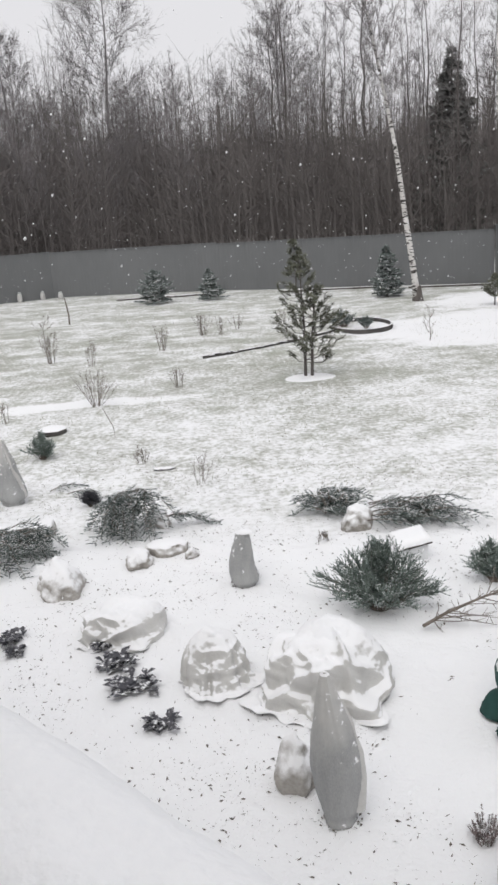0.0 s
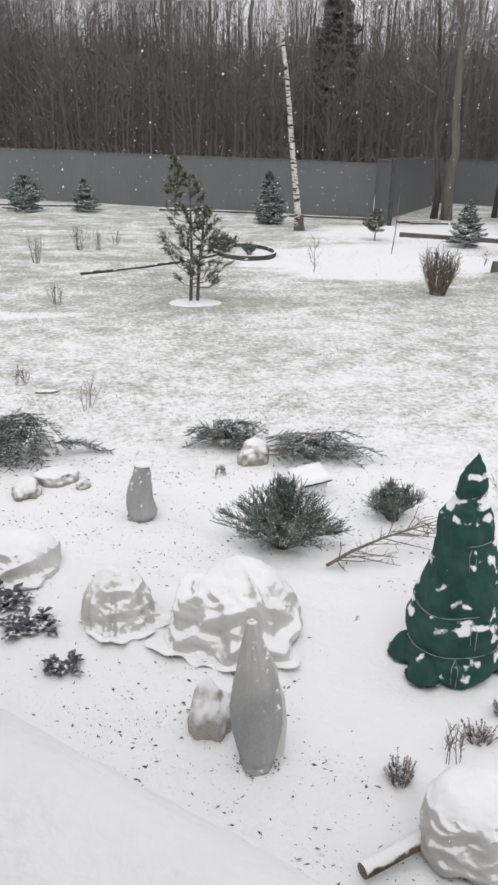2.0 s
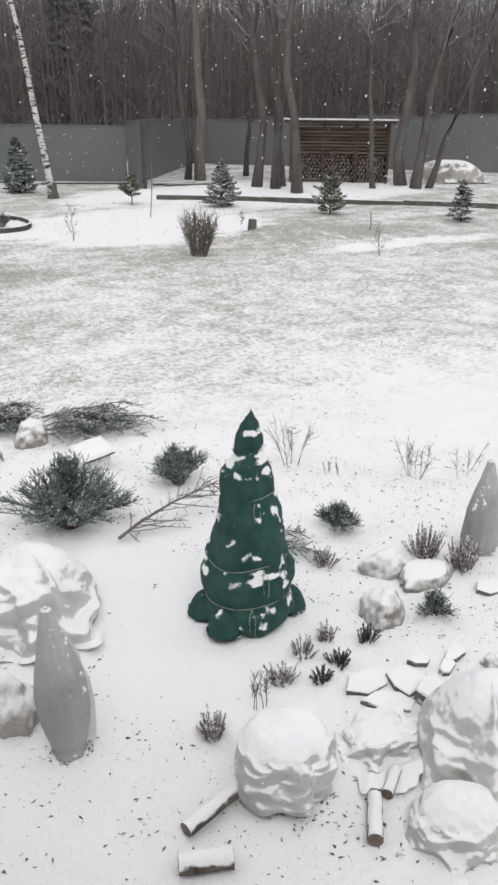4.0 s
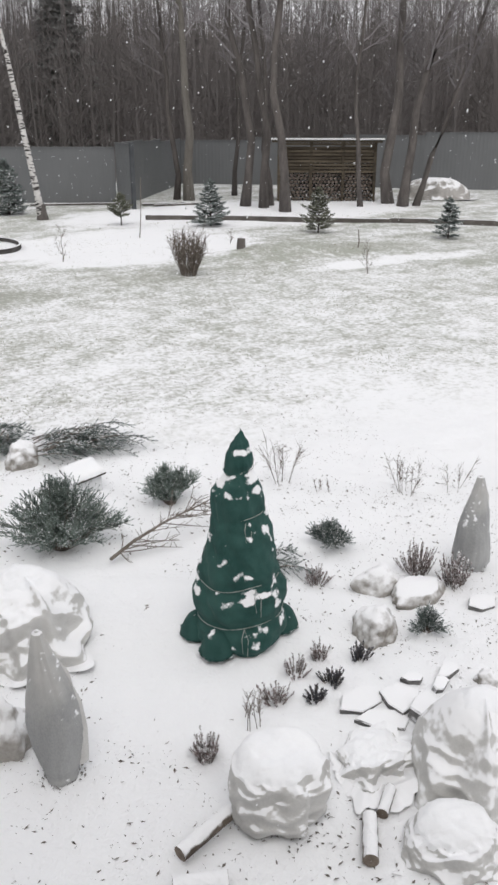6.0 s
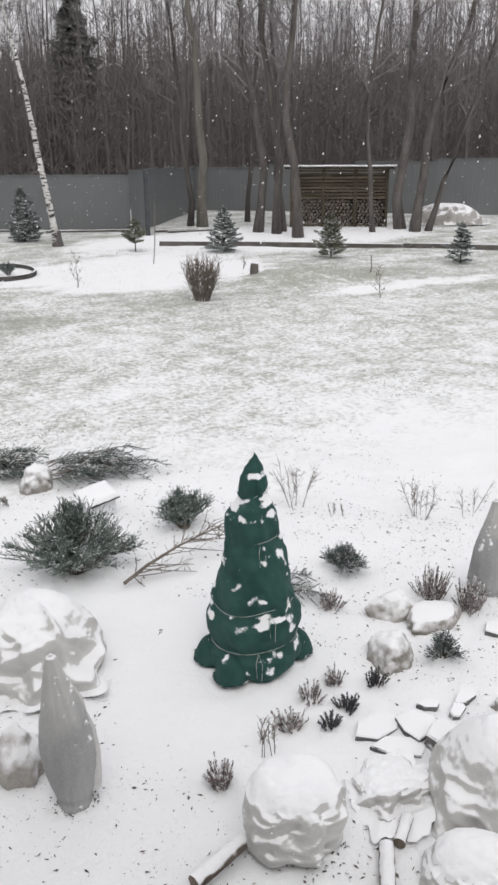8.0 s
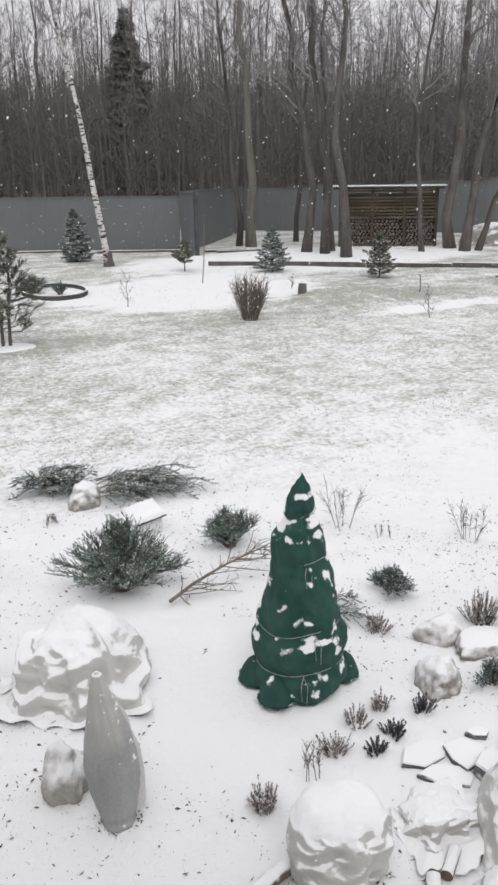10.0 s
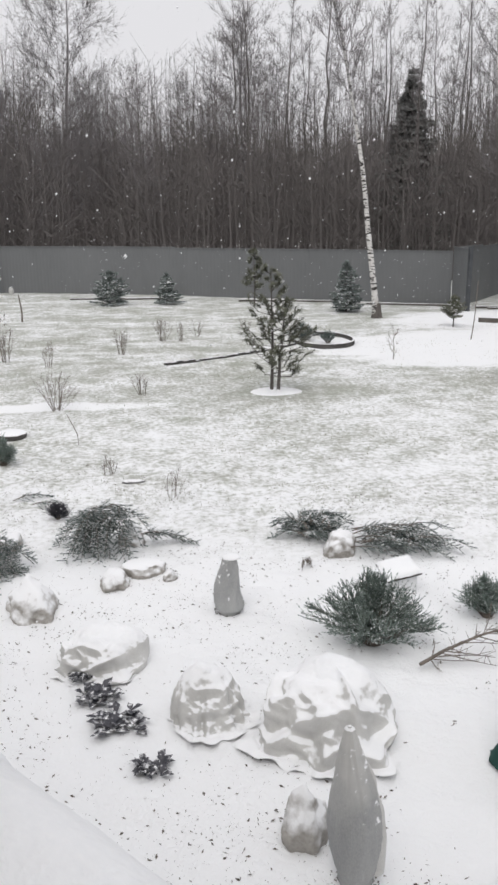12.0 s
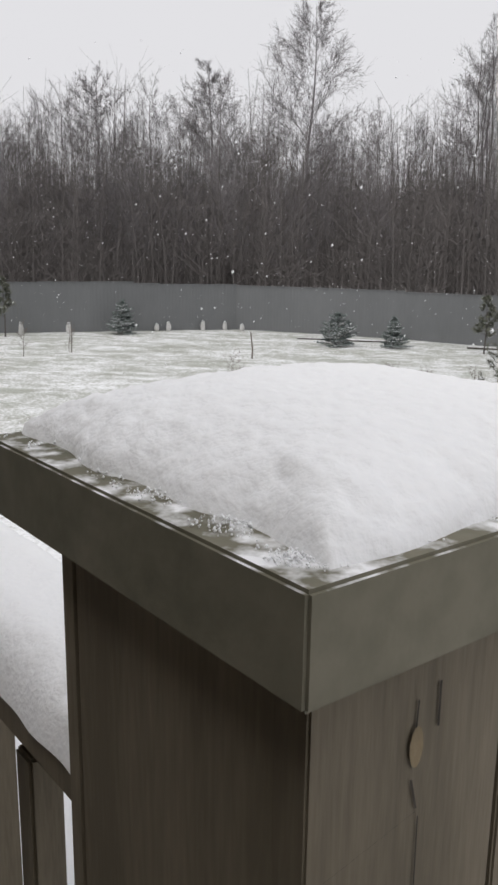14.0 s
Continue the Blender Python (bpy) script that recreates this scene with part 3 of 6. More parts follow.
for a, b, top in LINE + [((9.6, 29.4), (9.55, 27.7), 2.02)]:
    a, b = Vector((*a, 0)), Vector((*b, 0))
    d = (b - a).normalized()
    side = Vector((d.y, -d.x, 0))
    pts = []
    run, length = 0.0, (b - a).length
    while run < length:
        for off, dep in ((0.0, 0.0), (0.04, 0.0), (0.06, 0.004), (0.10, 0.004), (0.12, 0.0)):
            if run + off < length:
                pts.append(a + d * (run + off) + side * dep)
        run += 0.15
    pts.append(b)
    s = Soup()
    s.grid([[(p.x, p.y, -0.5) for p in pts], [(p.x, p.y, top) for p in pts]])
    q = [p - side * 0.006 for p in pts]
    s.grid([[(p.x, p.y, top) for p in q], [(p.x, p.y, -0.5) for p in q]])
    part("panel", s, FENCE, fence)
    s = Soup()
    m = Matrix(((d.x, side.x, 0, a.x), (d.y, side.y, 0, a.y), (0, 0, 1, 0), (0, 0, 0, 1)))
    s.box((0, -0.02, top - 0.005), (length, 0.03, top + 0.03), m)
    part("top_rail", s, FENCE, fence)
    s = Soup()
    s.box((-0.03, -0.09, -0.5), (0.03, -0.03, top - 0.05), m)
    part("fence_post", s, DARK_STEEL, fence)
s = Soup()
s.box((9.50, 27.60, -0.3), (9.62, 27.72, 2.10))
solid("gate_post", s, DARK_STEEL, "dark square steel gate post in the fence line", "post")


# ---- woods ----
def bare_tree(seed, tall, r, first=0.3, limbs=24, spread=0.30, up=0.8, twigs=5, lean=(0, 0), wander=0.02, sides=5, thin=0.011, limb=0.42, dome=False):
    """Trunk and limbs, then fine twigs: two soups."""
    rng = random.Random(seed)
    wood, fine = Soup(), Soup()
    pts, n = [], 12
    p = Vector((0, 0, -0.2))
    for i in range(n + 1):
        k = i / n
        pts.append(p.copy())
        p += Vector((lean[0] * (0.4 + 1.2 * k), lean[1] * (0.4 + 1.2 * k), 1)) * tall / n + Vector((rng.uniform(-1, 1), rng.uniform(-1, 1), 0)) * tall * wander
    rad = [r * (1 - 0.93 * (i / n) ** 0.9) * (1.35 if i == 0 else 1) for i in range(n + 1)]
    wood.tube(pts, rad, sides)
    for i in range(limbs):
        k = first + (0.98 - first) * (i + rng.random()) / limbs
        j = min(n - 1, int(k * n))
        base = pts[j].lerp(pts[j + 1], k * n - j)
        w = rng.uniform(0, 2 * math.pi)
        ln = (tall * spread * (1.12 - k) * rng.uniform(0.6, 1.25) + 0.03 * tall) * min(1.0, 0.45 + 1.6 * (k - first))
        if dome:
            ln = tall * spread * (0.22 + 0.62 * math.sin(math.pi * min(1.0, (k - first) / (1.0 - first)) ** 0.8)) * rng.uniform(0.6, 1.2)
        d = Vector((math.cos(w), math.sin(w), up * rng.uniform(0.6, 1.5))).normalized()
        q, path = base.copy(), [base.copy()]
        for _ in range(4):
            d = (d + bend(rng, 0.16) + Vector((0, 0, 0.10))).normalized()
            q = q + d * ln / 4
            path.append(q.copy())
        rr = max(thin, rad[j] * limb)
        fine.tube(path, [rr, rr * 0.75, rr * 0.5, rr * 0.35, thin * 0.7], 3, False)
        for t in range(twigs + 2):
            f = rng.uniform(0.2, 1.0) * 4
            a = path[int(min(3, f))].lerp(path[int(min(3, f)) + 1], f - int(min(3, f)))
            dd = (d + bend(rng, 0.75)).normalized()
            l2 = ln * rng.uniform(0.2, 0.45)
            mid, end = a + dd * l2 * 0.5, a + (dd + Vector((0, 0, 0.25))).normalized() * l2
            if dome:
                fine.ribbon(a, mid, thin, bend(rng, 1.0))
                fine.ribbon(mid, end, thin * 0.8, bend(rng, 1.0))
            else:
                fine.tube((a, mid, end), (thin, thin * 0.8, thin * 0.45), 3, False)
            for _ in range(twigs):
                c = a.lerp(end, rng.uniform(0.2, 1))
                e = c + (dd + bend(rng, 0.9)).normalized() * l2 * rng.uniform(0.35, 0.8)
                if dome:
                    fine.ribbon(c, e, thin * 0.8, bend(rng, 1.0))
                else:
                    fine.tube((c, e), (thin * 0.7, thin * 0.35), 3, False)
    return wood, fine


TALL_TREES = ((321, -5.85, 50.3, 17.2, 0.25, "tall leafless birch standing over the woodland edge"),
              (322, 4.3, 50.2, 13.9, 0.23, "leafless tree with a rounded hazy crown"),
              (323, -10.9, 49.5, 14.0, 0.20, "leafless tree with a narrow hazy crown"),
              (324, -17.2, 47.8, 13.0, 0.26, "broad leafless tree with a rounded hazy crown"))
kinds = []
CROWNS = ((13, 0.10, 0.34, 38, 0.27, 1.0, 7), (12, 0.08, 0.30, 36, 0.25, 1.2, 7), (14, 0.11, 0.40, 38, 0.26, 0.9, 7), (11, 0.07, 0.28, 36, 0.28, 1.1, 7), (14.5, 0.11, 0.36, 40, 0.25, 1.0, 7), (12.5, 0.09, 0.44, 36, 0.26, 1.1, 7),
          (15.5, 0.11, 0.50, 24, 0.15, 1.4, 6), (14.5, 0.09, 0.46, 22, 0.14, 1.6, 6), (16.5, 0.12, 0.52, 24, 0.15, 1.3, 6))
for i, (tall, r, first, limbs, spread, up, twigs) in enumerate(CROWNS):
    wood, fine = bare_tree(100 + i, tall, r, first, limbs, spread, up, twigs, thin=0.0068, limb=0.26, wander=0.011, dome=True)
    tree = thing("bare_tree", (0, 0, -0.2), "leafless grey-brown woodland tree behind the fence" if i < 6 else "slim straight leafless tree in the wood", "tree", "woodland edge")
    part("trunk", wood, THICKET, tree)
    part("crown", fine, HAZED_BARK, tree, "hazy leafless twigs")
    kinds.append(tree)
rng = random.Random(7)
spots = []
for i in range(300):
    az = radians(-44 + 108 * (i + rng.random()) / 300)
    d = 41.5 + 28 * rng.random() ** 1.1
    slim = az > 0.04 and rng.random() < 0.85
    if az > -0.05 and rng.random() < 0.38:
        continue
    size = (rng.uniform(0.72, 1.04) if slim else rng.uniform(0.55, 0.98)) * (0.62 + 0.38 * d / 50)
    if az < -0.2:
        size *= 0.92
    spots.append((d * math.sin(az), d * math.cos(az), rng.uniform(0, 360), size, rng.randrange(6, 9) if slim else rng.randrange(6)))
for i, (x, y, turn, size, kind) in enumerate(spots):
    m = pose(x, y, -0.3, 0, 0, turn) @ Matrix.Diagonal((size, size, size, 1))
    if i < len(kinds):
        kinds[i].matrix_world = m
        continue
    t = copy_thing(kinds[kind], pose(x, y, -0.3, 0, 0, turn))
    t.scale = (size, size, size)

# the tallest trees stand out over the others
for seed, x, y, h, spread, label in TALL_TREES:
    wood, fine = bare_tree(seed, h, 0.17, 0.34, 64, spread, 0.55, 10, thin=0.0085, limb=0.20, wander=0.008, dome=True)
    tall = thing("tall_tree", (x, y, -0.3), label, "tree", "tall trees over the wood")
    part("trunk", wood, HAZED_BARK, tall)
    part("crown", fine, HAZED_BARK, tall, "hazy drooping leafless twigs")

# dense undergrowth of stems and twigs
s = Soup()
rng = random.Random(12)
for i in range(6800):
    az = radians(-48 + 116 * rng.random())
    d = 39.8 + 34 * rng.random()
    x, y = d * math.sin(az), d * math.cos(az)
    h = (rng.uniform(3.0, 8.5) if i % 7 < 3 else rng.uniform(7.0, 11.0) if i % 7 < 5 else rng.uniform(9.5, 13.5)) * (0.85 + 0.3 * n3(x * 0.15, y * 0.15, 9)) * d / 52
    lx, ly = rng.uniform(-0.09, 0.09) * h, rng.uniform(-0.09, 0.09) * h
    r = rng.uniform(0.012, 0.045)
    s.tube(((x, y, -0.4), (x + lx * 0.4, y + ly * 0.4, h * 0.5), (x + lx, y + ly, h)), (r, r * 0.7, 0.008), 3, False)
    for _ in range(20):
        k = rng.uniform(0.2, 1.0)
        a = Vector((x + lx * k, y + ly * k, h * k))
        e = a + Vector((rng.uniform(-1, 1), rng.uniform(-1, 1), rng.uniform(0.1, 1.2))).normalized() * rng.uniform(0.6, 2.4)
        s.ribbon(a, e, 0.012 if h < 9 else 0.008, bend(rng, 1.0))
solid("undergrowth", s, THICKET, "dense dark brown leafless thicket behind the fence", "undergrowth", kind="stuff")

# far woods as a plain ragged band at the horizon, haze painted in its paler colour
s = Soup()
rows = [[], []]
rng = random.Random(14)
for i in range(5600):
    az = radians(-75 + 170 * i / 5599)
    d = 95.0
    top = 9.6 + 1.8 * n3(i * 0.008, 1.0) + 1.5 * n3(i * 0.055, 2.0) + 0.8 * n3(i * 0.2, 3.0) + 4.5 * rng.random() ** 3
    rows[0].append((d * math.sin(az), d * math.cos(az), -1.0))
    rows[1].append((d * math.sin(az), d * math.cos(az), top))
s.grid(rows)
solid("backdrop", s, HAZED_WOOD, "distant dark woodland", "backdrop", kind="structure")


# ---- needles ----
def needles(soup, a, b, count, length, rng, width=0.24, open_=0.8):
    """Flat little leaves all round a shoot from a to b."""
    a, b = Vector(a), Vector(b)
    d = (b - a).normalized()
    for i in range(count):
        k = (i + rng.random()) / count
        p = a.lerp(b, k)
        o = d.cross(Vector((rng.uniform(-1, 1), rng.uniform(-1, 1), rng.uniform(-1, 1)))).normalized()
        e = (d + o * open_).normalized() * length * rng.uniform(0.7, 1.2)
        w = d.cross(o) * length * width
        soup.quad(p - w, p + w, p + e)


def conifer(name, at, tall, wide, mat, label, seed, whorls=14, per=9, count=26, length=0.045, group="", lift=0.35, base=0.05, gaps=0.0):
    rng = random.Random(seed)
    stem, leaf = Soup(), Soup()
    stem.tube(((0, 0, -0.05), (0.01, 0, tall * 0.5), (0, 0, tall)), (0.018 * tall + 0.008, 0.012 * tall, 0.004), 6)
    for i in range(whorls):
        k = base + (0.98 - base) * i / (whorls - 1)
        z = tall * k
        reach = wide * 0.5 * (1 - k) ** 0.8 * (0.75 + 0.5 * rng.random()) + 0.03
        for j in range(per if k < 0.85 else 5):
            if rng.random() < gaps:
                continue
            w = 2 * math.pi * (j + rng.random()) / per
            d = Vector((math.cos(w), math.sin(w), lift * (0.4 + 1.1 * k) + rng.uniform(-0.2, 0.2)))
            ln = reach * rng.uniform(0.6, 1.25)
            z1 = z + rng.uniform(-0.04, 0.04) * tall
            a, c = Vector((0, 0, max(0.03, z1))), Vector((0, 0, max(0.03, z1))) + d * ln
            stem.tube((a, c), (0.006, 0.002), 3, False)
            needles(leaf, a.lerp(c, 0.15), c, count, length, rng)
            for f in (0.35, 0.55, 0.75):
                p = a.lerp(c, f)
                for sgn in (-1, 1):
                    e = p + (d + sgn * Vector((-d.y, d.x, 0)) * 0.9).normalized() * ln * (1 - f) * 0.75
                    needles(leaf, p, e, max(5, int(count * 0.5)), length, rng)
    needles(leaf, (0, 0, tall * 0.8), (0, 0, tall * 1.05), 20, length, rng, open_=0.5)
    t = thing(name, on_ground(*at), label, "tree", group)
    part("trunk", stem, BARK, t)
    part("crown", leaf, mat, t, "dense needles dusted with snow")
    return t


YOUNG = "young conifers"
conifer("spruce", (-2.5, 31.5), 1.15, 1.6, SPRUCE, "squat young blue spruce with snow on its boughs", 1, 11, 10, 20, 0.09, YOUNG, 0.5)
conifer("spruce", (-0.45, 31.4), 1.05, 1.0, SPRUCE, "small dark young spruce in the snowy lawn", 2, 12, 9, 18, 0.08, YOUNG)
conifer("spruce", (5.5, 28.0), 1.6, 1.15, SPRUCE, "full dark green young spruce before the fence", 3, 18, 12, 24, 0.08, YOUNG)
conifer("spruce", (7.84, 24.1), 0.85, 0.85, PINE, "small sparse young pine beside the gate", 4, 9, 7, 16, 0.07, YOUNG, 0.6, 0.3)
conifer("spruce", (9.99, 22.56), 1.25, 1.05, SPRUCE, "bushy young spruce dusted with snow by the kerb", 5, 14, 10, 22, 0.06, YOUNG)
conifer("spruce", (12.11, 20.16), 1.1, 1.05, PINE, "open young spruce dusted with snow on the lawn", 6, 12, 9, 20, 0.06, YOUNG, 0.6, gaps=0.15)
conifer("spruce", (14.5, 17.61), 0.98, 0.9, SPRUCE, "small young spruce with layered boughs", 7, 11, 8, 20, 0.06, YOUNG, gaps=0.15)
conifer("spruce", (-11.4, 33.6), 1.35, 1.35, SPRUCE, "snow-dusted young spruce before the fence", 8, 13, 10, 20, 0.08, YOUNG)
conifer("dark_spruce", (13.0, 47.0), 10.2, 5.0, HAZED_SPRUCE, "tall dark spruce among the bare trees", 9, 46, 11, 16, 0.30, "", 0.05, gaps=0.12)


def pine(name, at, tall, seed, label, twin=True, first=0.16, tuft=0.085, reach=0.32):
    rng = random.Random(seed)
    stem, leaf = Soup(), Soup()
    lines = [[(0, 0, -0.05), (0.02, 0.0, tall * 0.4), (-0.02, 0, tall)]]
    if twin:
        lines.append([(0.12, -0.03, -0.05), (0.16, -0.05, tall * 0.35), (0.26, -0.05, tall * 0.74)])
    for line in lines:
        line = [Vector(p) for p in line]
        top = line[2].z
        stem.tube(line, (0.034, 0.024, 0.006), 6)
        for i in range(13):
            k = first + (0.97 - first) * i / 12
            z = top * k
            c = line[0].lerp(line[1], k / 0.4) if k < 0.4 else line[1].lerp(line[2], (k - 0.4) / 0.6)
            for j in range(3):
                w = rng.uniform(0, 2 * math.pi)
                ln = (tall * reach * (1 - k) ** 0.8 + 0.07) * rng.uniform(0.5, 1.2)
                d = Vector((math.cos(w), math.sin(w), rng.uniform(-0.05, 0.25) + 0.4 * k))
                mid, end = c + d * ln * 0.6, c + (d + Vector((0, 0, 0.35))) * ln
                stem.tube((c, mid, end), (0.009, 0.006, 0.003), 3, False)
                needles(leaf, mid, end, 40, tuft, rng, 0.07, 1.3)
                for _ in range(4):
                    p = c.lerp(end, rng.uniform(0.45, 1.0))
                    e = p + (d + bend(rng, 0.8) + Vector((0, 0, 0.4))).normalized() * ln * 0.28
                    stem.tube((p, e), (0.004, 0.002), 3, False)
                    needles(leaf, p, e, 30, tuft, rng, 0.07, 1.3)
        needles(leaf, line[2] - Vector((0, 0, 0.16)), line[2] + Vector((0, 0, 0.04)), 50, tuft, rng, 0.05, 1.0)
    t = thing(name, on_ground(*at), label, "tree")
    part("trunk", stem, BARK, t)
    part("crown", leaf, PINE, t, "sparse tufts of long needles")


pine("pine", (1.42, 15.8), 2.25, 31, "two-stemmed young pine with open tufted boughs")
pine("pine", (2.65, 30.3), 1.9, 32, "young pine standing before the grey fence", False, 0.3, 0.13, 0.26)
pine("pine", (-15.4, 31.2), 2.25, 33, "slender young pine standing before the grey fence", False, 0.35, 0.12, 0.2)

# bare ring of snow under the twin pine
s = Soup()
ring = [[Vector((1.5 + r * 0.55 * math.cos(w), 15.75 + r * 0.42 * math.sin(w), 0.0)) for w in np.linspace(0, 2 * math.pi, 40)[:-1]] for r in (1.0, 0.86, 0.5, 0.02)]
s.grid([[(p.x, p.y, height(p.x, p.y) + dz) for p in row] for row, dz in zip(ring, (-0.03, 0.012, 0.03, 0.035))], True)
solid("snow_ring", s, SNOW, "round pad of snow about the pine's stems", "snow", smooth=True)


# ---- birch and garden trees ----
def grown(name, at, label, bark, **kw):
    wood, fine = bare_tree(**kw)
    t = thing(name, on_ground(*at), label, "tree")
    part("trunk", wood, bark, t, smooth=True)
    part("crown", fine, HAZED_BARK, t, "bare twigs")
    return t


grown("birch", (6.13, 26.35), "slender leaning white birch with a bare upright crown", BIRCH, seed=51, tall=11.5, r=0.112, first=0.50, limbs=52, spread=0.30, up=1.9, twigs=6, limb=0.24, lean=(-0.21, 0.0), wander=0.003, sides=10, thin=0.008)
s = Soup()
s.tube(((6.13, 26.35, -0.05), (6.128, 26.35, 0.2), (6.125, 26.35, 0.46)), (0.20, 0.145, 0.117), 12, False)
solid("root_bark", s, BARK, "dark cracked bark at the birch's foot", "bark", smooth=True)
LOT = "trees beside the woodshed"
for x, y, h, r, lx, ly, seed, bark in ((12.3, 29.3, 15, 0.19, -0.05, 0, 61, GREY_BARK), (12.05, 29.9, 13, 0.12, -0.06, 0.0, 69, BARK), (13.24, 26.71, 14, 0.165, -0.19, 0.02, 62, BARK), (13.6, 26.0, 15, 0.15, -0.06, 0, 63, BARK),
                                       (13.75, 24.8, 15, 0.17, 0.0, 0, 64, BARK), (14.58, 30.16, 13, 0.10, 0.03, 0, 65, BARK), (16.68, 24.71, 13, 0.09, 0.01, 0, 66, BARK),
                                       (18.15, 25.1, 15, 0.19, 0.0, 0, 67, BARK), (18.05, 24.2, 13, 0.17, 0.26, -0.1, 68, BARK), (18.5, 24.1, 11, 0.11, 0.33, -0.1, 70, BARK), (14.1, 26.4, 12, 0.11, 0.04, 0, 71, BARK)):
    t = grown("bare_tree", (x, y), "dark leafless tree standing beside the woodshed" if bark is BARK else "pale grey leafless tree with a forked stem", bark, seed=seed, tall=h, r=r, first=0.33, limbs=30, spread=0.26, up=0.8, twigs=5, lean=(lx, ly), wander=0.014, sides=8, thin=0.010)
    t["group"] = LOT


# ---- planting bed: wrapped plants ----
def ridged(x, y, z):
    return 1 - 2 * abs(noise.noise(Vector((x, y, z))))


def cloth(tall, rx, ry, seed, power=2.2, skirt=0.25, folds=7, crease=0.06, front=0.0, ridge=0.0, rings=80, around=170, load=0.0, flare=0.14):
    """A cloth thrown over something: a crown with sharp creases, folds that deepen as they fall, and a hem spread on the ground.
    load: how far down, in parts of the height, a crust of snow lies on it; then the crust comes back alone."""
    s = Soup()
    rows = []
    size = (rx + ry) / 2
    for i in range(rings + 1):
        f = i / rings * (load if load else 1.0)
        row = []
        for j in range(around):
            w = 2 * math.pi * j / around
            c, d = math.cos(w), math.sin(w)
            if f < 0.85:
                a = f / 0.85 * math.pi / 2
                k, z = math.sin(a) ** (2 / power), tall * max(0.0, math.cos(a)) ** (2 / power)
            else:
                k, z = 1 + skirt * (f - 0.85) / 0.15, 0.0
            low = 1 - z / tall
            turned = 0.5 * n3(c * 1.2, d * 1.2, seed)
            ww = w + turned + 0.25 * n3(low * 2, seed, 0.0)
            fold = ridged(math.cos(ww) * folds * 0.30, math.sin(ww) * folds * 0.30, seed + low * 0.15)
            fine = ridged(math.cos(ww) * folds * 0.75, math.sin(ww) * folds * 0.75, seed + low * 0.35)
            r = k * (1 + flare * low ** 2)
            if k > 1:
                r *= 1 + 0.45 * (k - 1) / max(skirt, 0.05) * n3(c * 2.3, d * 2.3, seed + 9)
                z = 0.0 + 0.03 * max(0.0, fold)
            lap = front * max(0.0, -d) ** 2 * low ** 2
            p = Vector(((r + lap * 0.55) * rx * c, (r + lap * 0.55) * ry * d, z + (lap * tall * 0.16 if k <= 1 else 0.0)))
            up = Vector((c / rx * k, d / ry * k, (z / tall) ** 1.5 / tall + 0.2)).normalized()
            q = p / size
            amp = crease * size
            wave = amp * (1.7 * low ** 0.7 * (fold - 0.3) + 0.65 * low ** 0.7 * fine)
            # slack hanging in swags on the walker's side
            slack = max(0.0, -d) ** 1.5 * min(1.0, low * 3)
            wave += amp * slack * 1.7 * (ridged(q.x * 1.1 + q.z * 0.8 + seed, q.y * 1.2, q.z * 1.9 - q.x * 0.9) - 0.35)
            wave += amp * 0.35 * min(1.0, low * 4) * (ridged(q.x * 3.1, q.y * 3.1 + seed, q.z * 2.0) - 0.3)
            wave += lap * size * 0.30 * (ridged(q.x * 1.7 + seed, q.y * 1.9, q.z * 3.0) - 0.2)
            wave += ridge * tall * math.exp(-abs((c * k - 0.14) / 0.085) ** 1.3) * (1 if d < 0.1 else 0.25) * min(1.0, low * 5)
            wave += 0.010 * size * n3(q.x * 14, q.y * 14, q.z * 14)
            if k > 1:
                wave *= 0.35
            p += up * wave
            if load:
                rim = max(0.0, 1 - (f / load) ** 4 * (1.2 + 1.6 * n3(c * 2.5, d * 2.5, seed + 20)))
                edge = n3(p.x * 30, p.y * 30, seed)
                p += Vector((0, 0, 1)) * (0.024 * rim * (1 + 0.4 * edge) - 0.009)
            row.append((p.x, p.y, max(p.z, 0.004)))
        rows.append(row)
    s.grid(rows, True)
    return s


